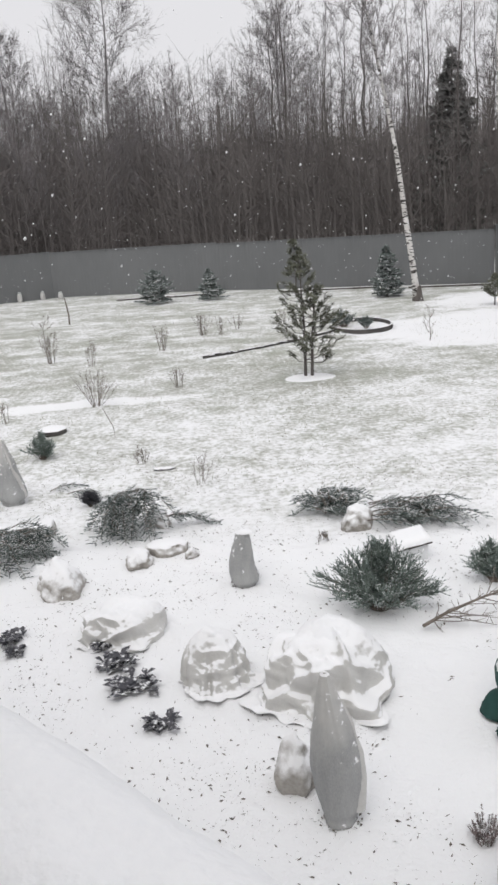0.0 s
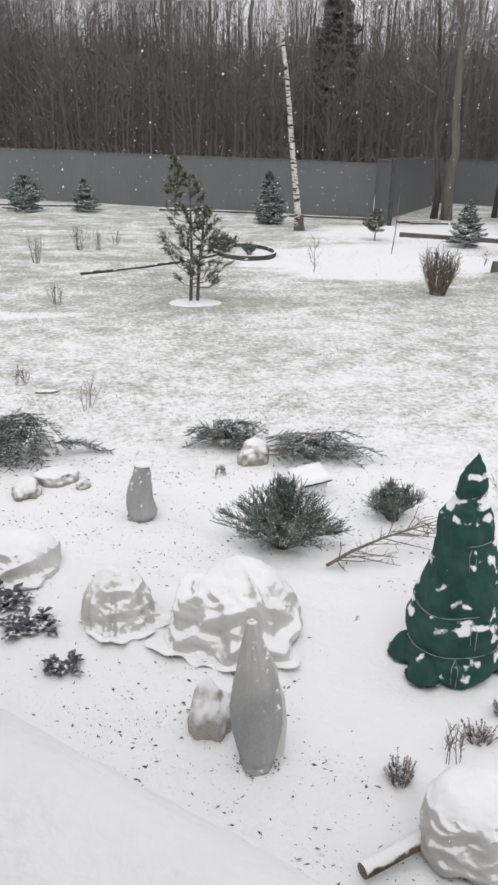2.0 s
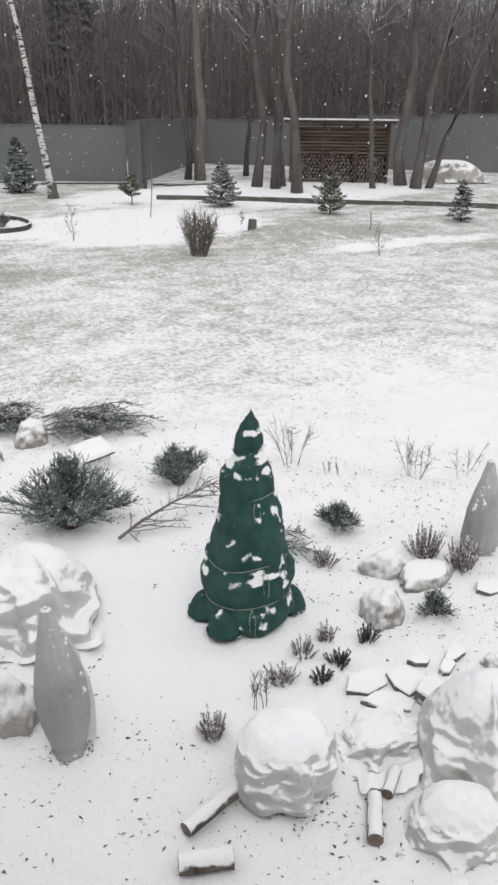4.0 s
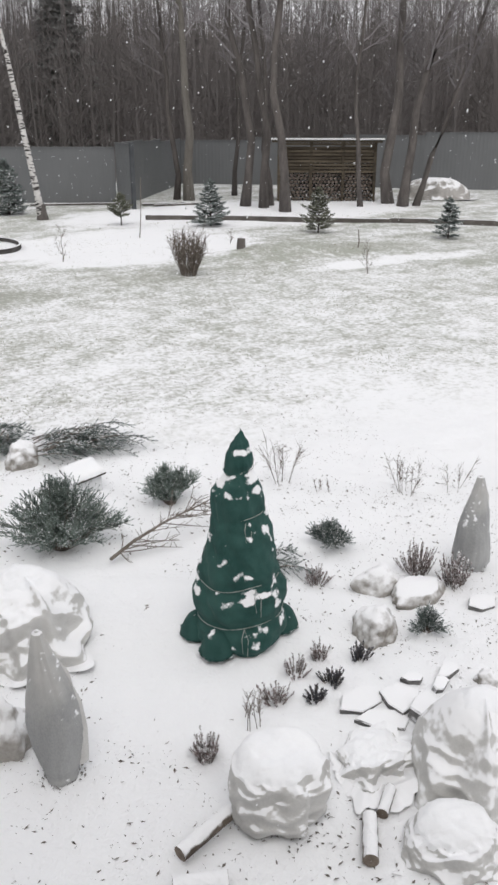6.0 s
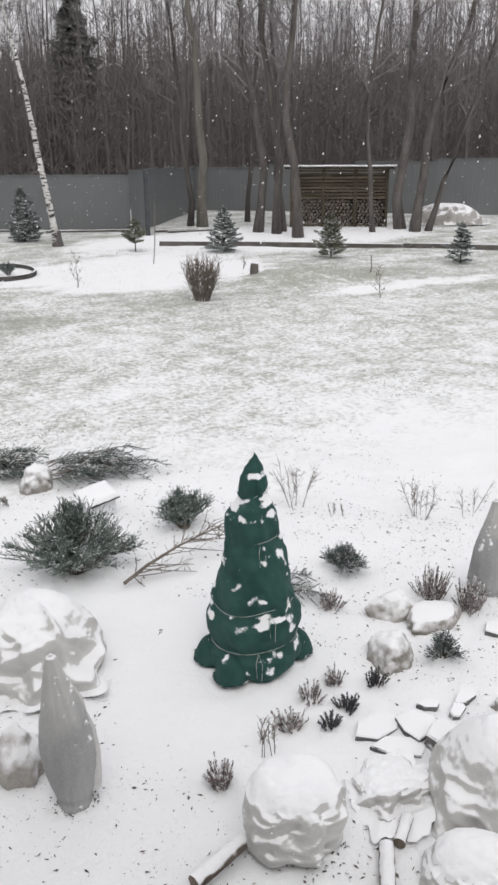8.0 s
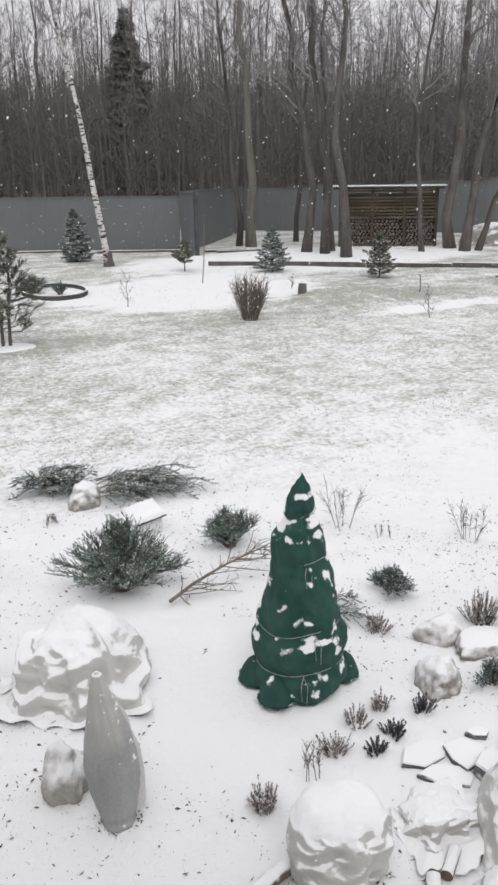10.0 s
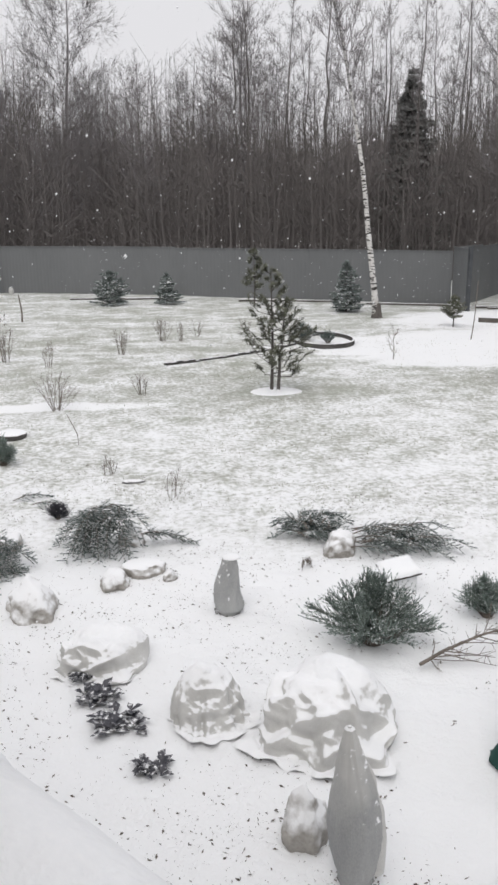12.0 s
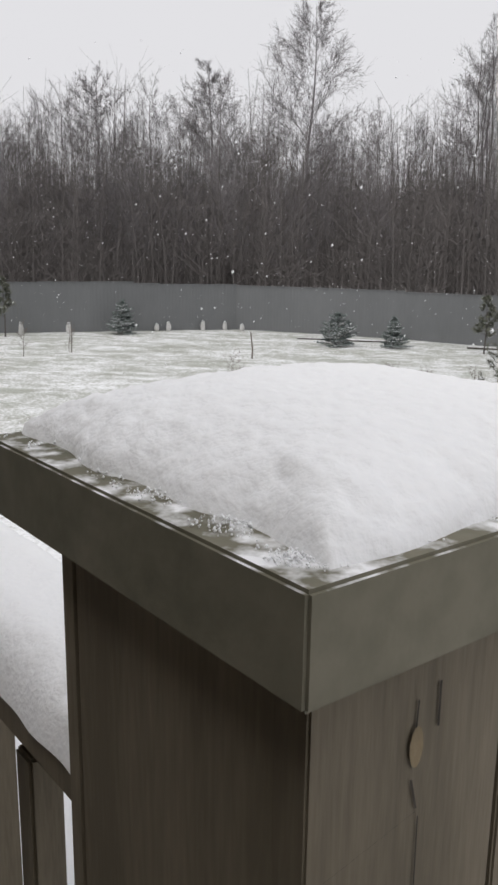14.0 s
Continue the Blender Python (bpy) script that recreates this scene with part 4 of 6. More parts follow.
def wrapped(at, tall, r, seed, peak=0.03, lean=(0, 0), flat=0.0, ridges=0.085, belly=0.34, lo=0.0, hi=1.0):
    """A tall bag of fleece round a shrub: belly, gathered foot, and a peak or a folded top."""
    s = Soup()
    rows = []
    N, A = 56, 72
    for i in range(N + 1):
        k = lo + (hi - lo) * i / N
        foot = 0.74 + 0.26 * math.sin(min(1.0, k / belly) * math.pi / 2)
        taper = 1 if k < belly else 1 - ((k - belly) / (1 - belly)) ** 1.25
        rad = r * foot * max(0.0, taper) + peak * max(0.0, k - belly) / (1 - belly)
        rad *= 1 - 0.16 * math.exp(-((k - 0.05) / 0.03) ** 2)
        if k > 0.985:
            rad *= 0.4
        row = []
        for j in range(A):
            w = 2 * math.pi * j / A
            c, d = math.cos(w), math.sin(w)
            f = 1 + ridges * (1.3 * ridged(c * 0.9 + seed, d * 0.9, k * 0.9) + 0.9 * ridged(c * 2.2, d * 2.2 + seed, k * 1.6) + 0.5 * ridged(c * 5, d * 5 + seed, k * 5)) + 0.03 * n3(c * 8, d * 8, seed + k * 7)
            # a pinched seam of slack cloth runs down one side
            gap = (w + 0.75 + 0.5 * math.sin(k * 3 + seed) + math.pi) % (2 * math.pi) - math.pi
            f += 0.24 * math.exp(-abs(gap / 0.16) ** 1.3) * min(1.0, 3 * k) + 0.09 * math.exp(-abs((gap + 0.9) / 0.2) ** 1.3)
            row.append((rad * f * c + lean[0] * k * tall + 0.02 * n3(k * 3, seed), rad * f * d + lean[1] * k * tall, k * tall * (1 - flat * (k > 0.9) * 0.3)))
        rows.append(row)
    s.grid(rows, True)
    if hi == 1.0:
        s.f.append(tuple(range(len(s.v) - A, len(s.v))))
    return s


def snow_cap(rx, ry, tall, seed):
    s = Soup()
    rows = []
    for i in range(9):
        k = i / 8
        rows.append([(rx * math.sin(k * 1.6) * math.cos(w) * (1 + 0.15 * n3(math.cos(w) * 2, math.sin(w) * 2, seed)), ry * math.sin(k * 1.6) * math.sin(w), tall * math.cos(k * 1.65)) for w in np.linspace(0, 2 * math.pi, 25)[:-1]])
    s.grid(rows, True)
    return s


WRAPS = "shrubs wrapped in fleece"
for x, y, tall, r, seed, lean, label in ((-0.10, 6.86, 0.51, 0.112, 1.3, (0.02, 0.0), "small grey fleece bag over a shrub, folded top capped with snow"),
                                         (0.315, 3.86, 0.88, 0.114, 2.6, (-0.06, 0.03), "tall pointed grey fleece bag spotted with snow"),
                                         (3.62, 4.50, 0.76, 0.122, 3.9, (0.02, 0.0), "tall pointed grey fleece bag over a shrub"),
                                         (-2.79, 9.66, 0.82, 0.155, 5.2, (-0.04, 0.0), "pointed grey fleece bag with a gathered foot")):
    t = thing("wrapped_shrub", on_ground(x, y, 0.01), label, "wrapped shrub", WRAPS)
    peak = 0.046 if tall < 0.6 else 0.018
    belly = 0.36 if tall > 0.83 else 0.16
    bag = part("bag", wrapped((x, y), tall, r, seed, peak, lean, belly=belly, hi=0.78), GREY_BAG, t, "thin grey garden fleece", True)
    part("gathered_top", wrapped((x, y), tall, r, seed, peak, lean, belly=belly, lo=0.78), GREY_BAG, t, "paler gathered top", True)
    if tall > 0.7:
        fin = Soup()
        rows = []
        for i in range(31):
            k = 0.10 + 0.82 * i / 30
            rad = r * (1 if k < belly else 1 - ((k - belly) / (1 - belly)) ** 1.25) + peak * max(0.0, k - belly) / (1 - belly)
            w = -0.75 - 0.5 * math.sin(k * 3 + seed)
            wide = (0.012 + 0.030 * math.sin(math.pi * min(1.0, 1.15 * k)) ** 0.8) * (1 + 0.4 * n3(k * 7, seed))
            across = []
            for q in range(5):
                rr, ww = rad * 1.02 + wide * q / 4, w + 0.35 * q / 4 + 0.12 * n3(k * 6, q * 0.5, seed)
                across.append((rr * math.cos(ww) + lean[0] * k * tall + 0.02 * n3(k * 3, seed), rr * math.sin(ww) + lean[1] * k * tall, k * tall))
            rows.append(across)
        fin.grid(rows)
        fin.grid([[(x0 - 0.002, y0 + 0.002, z0) for x0, y0, z0 in row] for row in rows])
        part("seam_flap", fin, FLEECE, bag, "pale slack fold of fleece down the side", True)
    if tall < 0.6:
        cap = part("snow_cap", snow_cap(0.082, 0.062, 0.028, seed), SNOW, t, "slab of snow on the folded top", True)
        cap.location = (0.035, 0, tall - 0.012)

def drape(tall, rx, ry, seed, power=2.0, skirt=0.2, flare=0.25, folds=8, swags=5, depth=0.10, facing=-1.6, ridge=None, slab=0.0, load=0.0, rings=110, around=220):
    """A sheet over something: a smooth crown, slack that hangs in swags on the facing side, flutes that deepen
    towards the foot, and a hem lying out in lobes. load: the crust of snow on the crown alone, down to that part of the slope."""
    rng = random.Random(seed)
    arcs = []
    for i in range(swags):
        arcs.append((facing + rng.uniform(-1.15, 1.15), rng.uniform(0.28, 0.65), 0.42 + 0.50 * (i + rng.random()) / max(1, swags), rng.uniform(0.02, 0.16), rng.uniform(0.5, 1.1), rng.uniform(-0.5, 0.5)))

    def gap(w):
        return (w + math.pi) % (2 * math.pi) - math.pi

    def ease(x, lo, hi):
        x = min(1.0, max(0.0, (x - lo) / (hi - lo)))
        return x * x * (3 - 2 * x)

    size = (rx + ry) / 2
    rows = []
    for i in range(rings + 1):
        f = i / rings * (load if load else 1.0 + skirt)
        row = []
        for j in range(around):
            w = 2 * math.pi * j / around
            c, d = math.cos(w), math.sin(w)
            fall, hem = min(1.0, f), max(0.0, f - 1.0)
            lean = max(0.0, math.cos(w - facing))
            a = min(1.0, fall / 0.72) * 1.32
            foot = max(0.0, (fall - 0.72) / 0.28)
            k = math.sin(a) ** (2 / power)
            z = tall * (1 - (1 - math.cos(a) ** (2 / power)) * 0.92)
            low = tall * (1 - (1 - math.cos(1.32) ** (2 / power)) * 0.92)
            if foot:
                z = low * (1 - foot) ** (1.0 + 0.8 * lean)
                k *= 1 + flare * (0.25 + 1.1 * lean) * foot ** 1.2
            k *= 1 + 0.08 * n3(c * 1.1 + seed, d * 1.1, 1.0) * min(1.0, 2 * fall)
            z *= 1 + 0.09 * n3(c * k * 1.5, d * k * 1.5 + seed, 2.0)
            z += slab * tall * c * k * 0.5 * max(0.0, 1 - fall)
            ww = w + 0.35 * n3(c * 1.3, d * 1.3, seed) + 0.2 * n3(fall * 2.5, seed, c)
            wave = math.sin(folds * ww + 2.5 * n3(c * 0.9, d * 0.9, seed + 4))
            deep = (0.55 + 0.9 * n3(c * 1.7 + seed, d * 1.7, 6.0)) * (0.45 + 0.75 * lean)
            out = 1.1 * wave * deep * ease(fall, 0.30, 0.95)
            for w0, half, f0, sag, amp, tilt in arcs:
                u = gap(w - w0) / half
                if abs(u) < 1:
                    e = fall - (f0 + sag * (1 - u * u) + tilt * u * 0.22)
                    out += amp * (1 - u * u) * (math.exp(-(e / 0.035) ** 2) if e < 0 else math.exp(-(e / 0.10) ** 1.5)) * (1 - 0.5 * foot)
            if ridge is not None:
                out += 0.9 * math.exp(-abs(gap(w - ridge) / 0.11) ** 1.5) * ease(fall, 0.04, 0.3)
            q = Vector((c * k, d * k, 1.3 * z / size))
            slack = ease(fall, 0.18, 0.55) * (0.40 + 0.85 * lean)
            out += slack * (1.15 * (ridged(q.x * 1.25 + seed, q.y * 1.25 + q.z * 0.5, q.z * 1.5 - q.x * 0.6) - 0.35) + 0.36 * (ridged(q.x * 2.9 + q.z, q.y * 2.9 + seed, q.z * 2.2) - 0.35) + 0.10 * (ridged(q.x * 6.5, q.y * 6.5 + seed, q.z * 5.0) - 0.3))
            out += 0.12 * n3(c * k * 4 + seed, d * k * 4, z / size * 4) + 0.05 * n3(c * k * 11 + seed, d * k * 11, z / size * 11)
            push = depth * size * out
            up = Vector((c * fall, d * fall, 0.20 + 0.9 * (1 - fall))).normalized()
            lobe = 1 + hem * (1.0 + 1.5 * n3(c * 2.0, d * 2.0 + seed, 7.0) + 0.9 * n3(c * 5.0, d * 5.0 + seed, 8.0)) * (0.5 + lean)
            p = Vector((k * lobe * rx * c, k * lobe * ry * d, z)) + up * push
            if f > 0.94:
                lift = max(0.0, push) * 0.5 + 0.010 + 0.06 * ease(hem, 0.0, max(skirt, 0.01)) * max(0.0, n3(c * 4.5, d * 4.5 + seed, 9.0)) * (0.5 + size)
                p.z = p.z + (lift - p.z) * ease(f, 0.94, 1.02)
            if load:
                rim = max(0.0, 1 - (f / load) ** 4 * (1.2 + 1.6 * n3(c * 2.5, d * 2.5, seed + 20)))
                p.z += 0.020 * rim * (1 + 0.4 * n3(p.x * 20, p.y * 20, seed)) - 0.008
            row.append((p.x, p.y, max(p.z, 0.002)))
        rows.append(row)
    s = Soup()
    s.grid(rows, True)
    return s


for x, y, r in ((1.19, 3.06, 0.22), (0.315, 3.86, 0.13), (3.62, 4.50, 0.13), (-0.10, 6.86, 0.12)):
    s = Soup()
    rr = random.Random(int(r * 1000 + x * 10))
    for _ in range(90):
        w, q = rr.uniform(0, 6.3), r * rr.uniform(0.55, 1.0)
        px, py = x + q * math.cos(w), y + q * math.sin(w)
        sz, tw = rr.uniform(0.004, 0.012), rr.uniform(0, 6.3)
        c, d = math.cos(tw) * sz, math.sin(tw) * sz
        pz = height(px, py)
        s.quad((px - c, py - d, pz + 0.002), (px + d * 0.5, py - c * 0.5, pz + 0.010), (px + c, py + d, pz + 0.004), (px - d * 0.5, py + c * 0.5, pz + 0.006))
    solid("soil_crumbs", s, LITTER, "dark soil and leaves bared round the wrapped shrub's foot", "soil", kind="stuff")

COVERS = "fleece covers over low plants"
for x, y, args, turn, label in ((0.46, 5.16, dict(tall=0.47, rx=0.39, ry=0.36, seed=11, power=2.0, skirt=0.13, flare=0.26, folds=9, swags=11, depth=0.19, facing=-2.2, ridge=-1.42), 0, "large domed fleece cover draped in folds, crusted with snow"),
                                (-0.36, 5.36, dict(tall=0.37, rx=0.235, ry=0.22, seed=12, power=2.0, skirt=0.13, flare=0.24, folds=15, swags=3, depth=0.10, facing=-1.3), 10, "small domed fleece cover with fine pleats and snow"),
                                (-1.06, 6.20, dict(tall=0.30, rx=0.31, ry=0.26, seed=13, power=2.4, skirt=0.10, flare=0.22, folds=7, swags=6, depth=0.15, facing=-2.3, slab=0.06), 0, "low crumpled fleece cover loaded with snow"),
                                (1.18, 3.12, dict(tall=0.37, rx=0.245, ry=0.22, seed=14, power=4.6, skirt=0.0, flare=-0.20, folds=6, swags=4, depth=0.14, facing=-1.9), 12, "boxy pale cover over a shrub, thick snow on top"),
                                (2.28, 2.93, dict(tall=0.48, rx=0.37, ry=0.34, seed=15, power=1.75, skirt=0.14, flare=0.30, folds=5, swags=4, depth=0.14, facing=-2.4, ridge=-2.5), 20, "tall tented fleece cover with snow in its folds"),
                                (1.82, 2.58, dict(tall=0.20, rx=0.23, ry=0.19, seed=16, power=2.8, skirt=0.20, flare=0.20, folds=6, swags=4, depth=0.18, slab=0.4), -15, "low fleece cover with a flat snow-filled top")):
    t = thing("plant_cover", on_ground(x, y, 0.015), label, "plant cover", COVERS, turn)
    sheet = part("cloth", drape(**args), FLEECE, t, smooth=True)
    part("snow_load", drape(load=0.48 if args["power"] > 2.3 else 0.24, **args), SNOW, sheet, "crust of snow on the crown", True)

spare = thing("folded_cover", on_ground(1.80, 3.22), "spare pale fleece lying crumpled in the snow", "cloth", turn=20)
part("cloth", drape(tall=0.09, rx=0.20, ry=0.15, seed=18, power=2.4, skirt=0.40, flare=0.3, folds=7, swags=6, depth=0.30), FLEECE, spare, smooth=True)
part("snow_load", drape(tall=0.09, rx=0.20, ry=0.15, seed=18, power=2.4, skirt=0.40, flare=0.3, folds=7, swags=6, depth=0.30, load=0.5), SNOW, spare, "snow lying on the cloth", True)

# green wrapped conifer tied with cord
green = thing("wrapped_conifer", on_ground(1.69, 4.52, 0.01), "conifer bundled in dark green cloth, tied with cord, snow clinging", "wrapped tree")
prof = ((0.0, 0.255), (0.05, 0.285), (0.12, 0.280), (0.185, 0.262), (0.205, 0.262), (0.27, 0.282), (0.34, 0.276), (0.42, 0.250), (0.45, 0.240), (0.50, 0.240), (0.60, 0.226), (0.72, 0.200), (0.82, 0.168), (0.875, 0.150), (0.92, 0.150), (1.0, 0.146), (1.08, 0.126), (1.13, 0.096), (1.155, 0.082), (1.20, 0.092), (1.26, 0.082), (1.32, 0.056), (1.37, 0.026), (1.40, 0.006))
rows = []
A = 120
for i in range(141):
    z = 1.40 * i / 140
    k = next(j for j in range(len(prof) - 1) if prof[j + 1][0] >= z - 1e-9)
    (z0, r0), (z1, r1) = prof[k], prof[k + 1]
    f = (z - z0) / (z1 - z0)
    r = r0 + (r1 - r0) * f * f * (3 - 2 * f)
    row = []
    for j in range(A):
        w = 2 * math.pi * j / A
        c, d = math.cos(w), math.sin(w)
        # the ties run askew, so the bulges climb round the bundle
        zt = z + 0.05 * math.sin(w + 2.0) * min(1.0, z * 4) * (1 if z < 1.2 else 0)
        slant = n3(c * 1.6 + zt * 1.5, d * 1.6, 40 + zt * 2.6)
        tw = w + zt * 2.4
        wr = 0.12 * slant + 0.09 * (ridged(math.cos(tw) * 1.1 + 3, math.sin(tw) * 1.1, zt * 2.2) - 0.3) + 0.055 * ridged(math.cos(tw) * 2.6, math.sin(tw) * 2.6 + 7, zt * 6) + 0.02 * n3(c * 9, d * 9, z * 18)
        flare = 0.03 * max(0.0, math.sin(3 * w + 0.7)) * max(0.0, 1 - z / 0.16)
        row.append(((r * (1 + wr * 0.85) + flare) * c + 0.03 * n3(z * 1.6, 3.0), (r * (1 + wr * 0.85) + flare) * d, max(0.0, z + 0.03 * slant * min(1.0, z * 8) + 0.022 * math.sin(w + 2.0) * min(1.0, z * 4))))
    rows.append(row)
s = Soup()
s.grid(rows, True)
part("cloth", s, GREEN_CLOTH, green, smooth=True)
for z, r in ((1.155, 0.086), (0.875, 0.152), (0.452, 0.252), (0.20, 0.280)):
    s = Soup()
    ring = [(r * math.cos(w) * (1 + 0.05 * n3(math.cos(w) * 2, math.sin(w) * 2, 40 + z * 3)), r * math.sin(w) * (1 + 0.05 * n3(math.cos(w) * 2, math.sin(w) * 2, 40 + z * 3)), z + 0.022 * math.sin(w + 2.0) + 0.008 * math.sin(w * 3)) for w in np.linspace(0, 2 * math.pi, 49)]
    s.tube(ring, [0.0022] * 49, 5, False)
    part("cord", s, CORD, green, "pale cord tied round")
for w, z, r in ((-1.75, 0.875, 0.142), (-1.65, 0.455, 0.252), (-1.95, 0.20, 0.285)):
    s = Soup()
    for k, dx in ((0.09, -0.02), (0.13, 0.025)):
        c, d = math.cos(w), math.sin(w)
        s.tube(((r * c, r * d, z), ((r + 0.03) * c + dx, (r + 0.03) * d, z - k * 0.5), ((r + 0.045) * c + dx * 0.7, (r + 0.045) * d, max(0.02, z - k - 0.05))), (0.0025, 0.0025, 0.002), 4, False)
    part("cord_end", s, CORD, green, "loose cord end")
for w, rr in ((2.75, 0.10), (-0.25, 0.10), (-2.6, 0.095)):
    t = cloth(tall=0.16, rx=rr * 1.15, ry=rr, seed=60 + w, power=2.4, skirt=0.04, folds=3, crease=0.05, rings=20, around=44)
    ob = part("gathered_hem", t, GREEN_HEM, green, "bulging fold of cloth at the foot", True)
    ob.matrix_local = pose(0.255 * math.cos(w), 0.255 * math.sin(w), 0.0, 0, 0, math.degrees(w))


# ---- stones, slabs, logs ----
def rock(size, seed, flat=0.0):
    bm = bmesh.new()
    bmesh.ops.create_icosphere(bm, subdivisions=4, radius=1)
    for v in bm.verts:
        p = v.co.copy()
        f = 1 + 0.28 * n3(p.x * 1.3 + seed, p.y * 1.3, p.z * 1.3) + 0.17 * n3(p.x * 3.4 + seed, p.y * 3.4, p.z * 3.4) + 0.07 * n3(p.x * 9 + seed, p.y * 9, p.z * 9)
        q = p * f
        for c in (Vector((0.8, 0.3, 0.5)), Vector((-0.5, -0.8, 0.3)), Vector((-0.7, 0.5, 0.5)), Vector((0.2, -0.7, 0.7)), Vector((0.6, -0.75, 0.1))):
            c = c.normalized()
            over = q.dot(c) - 0.80
            if over > 0:
                q -= c * over * 0.6
        if flat and q.z > flat:
            q.z = flat + (q.z - flat) * 0.12
        v.co = Vector((q.x * size[0] / 2, q.y * size[1] / 2, max(q.z, -0.45) * size[2] * 0.72 + size[2] * 0.25))
    me = bpy.data.meshes.new("rock")
    bm.to_mesh(me)
    bm.free()
    me.polygons.foreach_set("use_smooth", [True] * len(me.polygons))
    return me


STONES = "stones in the planting bed"
for x, y, a, b, c, seed, flat, mat, label in ((1.12, 8.05, 0.38, 0.30, 0.24, 1, 0, STONE, "grey boulder capped with snow between cut boughs"), (-2.25, 8.45, 0.62, 0.34, 0.24, 2, 0.4, STONE, "flat grey boulder under snow"),
                                              (-1.76, 7.12, 0.58, 0.42, 0.30, 3, 0, PALE_STONE, "large pale boulder crusted with snow"), (-0.97, 8.52, 0.30, 0.26, 0.24, 4, 0, PALE_STONE, "pale stone half hidden by boughs"),
                                              (-0.84, 7.78, 0.46, 0.30, 0.20, 5, 0.35, STONE, "flat-topped brown stone with a slab of snow"), (-0.58, 7.58, 0.17, 0.13, 0.11, 6, 0, STONE, "small brown stone beside a larger one"),
                                              (-1.09, 7.52, 0.34, 0.27, 0.18, 7, 0, STONE, "rounded grey stone capped with snow"), (0.11, 4.18, 0.27, 0.27, 0.33, 8, 0, PALE_STONE, "pale pitted stone capped with snow"),
                                              (2.83, 4.58, 0.36, 0.26, 0.20, 9, 0, PALE_STONE, "pale pitted stone under snow"), (3.01, 4.34, 0.46, 0.29, 0.20, 10, 0.4, STONE, "rounded stone under a thick snow cap"),
                                              (2.50, 4.14, 0.34, 0.28, 0.22, 11, 0, STONE, "rough grey stone capped with snow"), (2.80, 3.40, 0.18, 0.15, 0.12, 12, 0, STONE, "small dark stone in the snow")):
    me = rock((a, b, c), seed * 3.7, flat)
    me.materials.append(mat)
    t = solid("boulder", me, mat, label, "stone", on_ground(x, y, 0.02), seed * 37, group=STONES)


def slab(wide, deep, thick, seed):
    rng = random.Random(seed)
    n = 6
    ring = [(wide / 2 * math.cos(w) * rng.uniform(0.75, 1.2), deep / 2 * math.sin(w) * rng.uniform(0.75, 1.2)) for w in np.linspace(0, 2 * math.pi, n + 1)[:-1]]
    s = Soup()
    s.grid([[(x, y, 0) for x, y in ring], [(x * 1.01, y * 1.01, thick * 0.8) for x, y in ring], [(x * 0.96, y * 0.96, thick) for x, y in ring]], True)
    s.f.append(tuple(range(2 * n, 3 * n)))
    return s


for i, (x, y, a, b, c, turn, tilt) in enumerate(((2.02, 3.62, 0.30, 0.20, 0.04, 10, 4), (2.05, 3.42, 0.34, 0.18, 0.045, -25, 5), (2.28, 3.36, 0.24, 0.20, 0.07, 50, 10), (2.52, 3.52, 0.22, 0.09, 0.05, 35, 12), (2.40, 3.62, 0.14, 0.09, 0.05, -20, 8), (2.22, 3.50, 0.26, 0.22, 0.04, 5, 3), (3.34, 4.06, 0.24, 0.16, 0.045, 0, 4), (-1.02, 10.5, 0.34, 0.12, 0.04, 8, 3), (2.66, 3.60, 0.2, 0.1, 0.05, 15, 5))):
    ob = solid("slate_slab", slab(a, b, c, i), SLATE, "broken slate slab lying under snow", "slab", group="slate slabs")
    ob.matrix_world = pose(x, y, height(x, y) - 0.012, tilt, tilt * 0.5, turn)


def log(a, b, r, seed, label, split=False):
    a, b = Vector(a), Vector(b)
    d, ln = (b - a).normalized(), (b - a).length
    side = Vector((-d.y, d.x, 0)).normalized()
    up = d.cross(side) * -1
    bark, cuts = Soup(), []
    rows, A = [], 20
    for i in range(15):
        k = i / 14
        row = []
        for j in range(A):
            w = 2 * math.pi * j / A
            q = r * (1 + 0.08 * n3(math.cos(w) * 2, math.sin(w) * 2, seed + k * 2) + 0.05 * n3(math.cos(w) * 7, math.sin(w) * 7, seed + k * 6))
            h = q * math.sin(w)
            if split:
                h = min(h, r * 0.45)
            row.append(tuple(a + d * ln * k + side * q * math.cos(w) + up * h))
        rows.append(row)
    bark.grid(rows, True)
    for row, sg in ((rows[0], -1), (rows[-1], 1)):
        c = sum((Vector(p) for p in row), Vector()) / A + d * 0.002 * sg
        inner = [c + (Vector(p) - c) * 0.6 for p in row]
        cut = Soup()
        cuts.append(cut)
        cut.grid([[Vector(p) + d * 0.001 * sg for p in row], inner, [c + (Vector(p) - c) * 0.05 for p in row]], True)
    t = thing("log", (0, 0, 0), label, "log", "firewood logs in the snow")
    part("bark", bark, LOG_BARK, t, smooth=True)
    for cut in cuts:
        part("cut_end", cut, LOG_END, t, "sawn wood")


log((0.64, 3.07, 0.070), (0.97, 3.18, 0.09), 0.038, 1.0, "weathered log half under snow")
log((0.545, 2.93, 0.055), (0.775, 2.85, 0.055), 0.052, 2.0, "short split firewood log dusted with snow", True)
log((1.41, 2.66, 0.035), (1.56, 2.88, 0.03), 0.038, 3.0, "dark cut log thickly covered with snow")
log((1.62, 2.86, 0.03), (1.76, 2.98, 0.025), 0.030, 4.0, "dark cut log end showing from the snow")


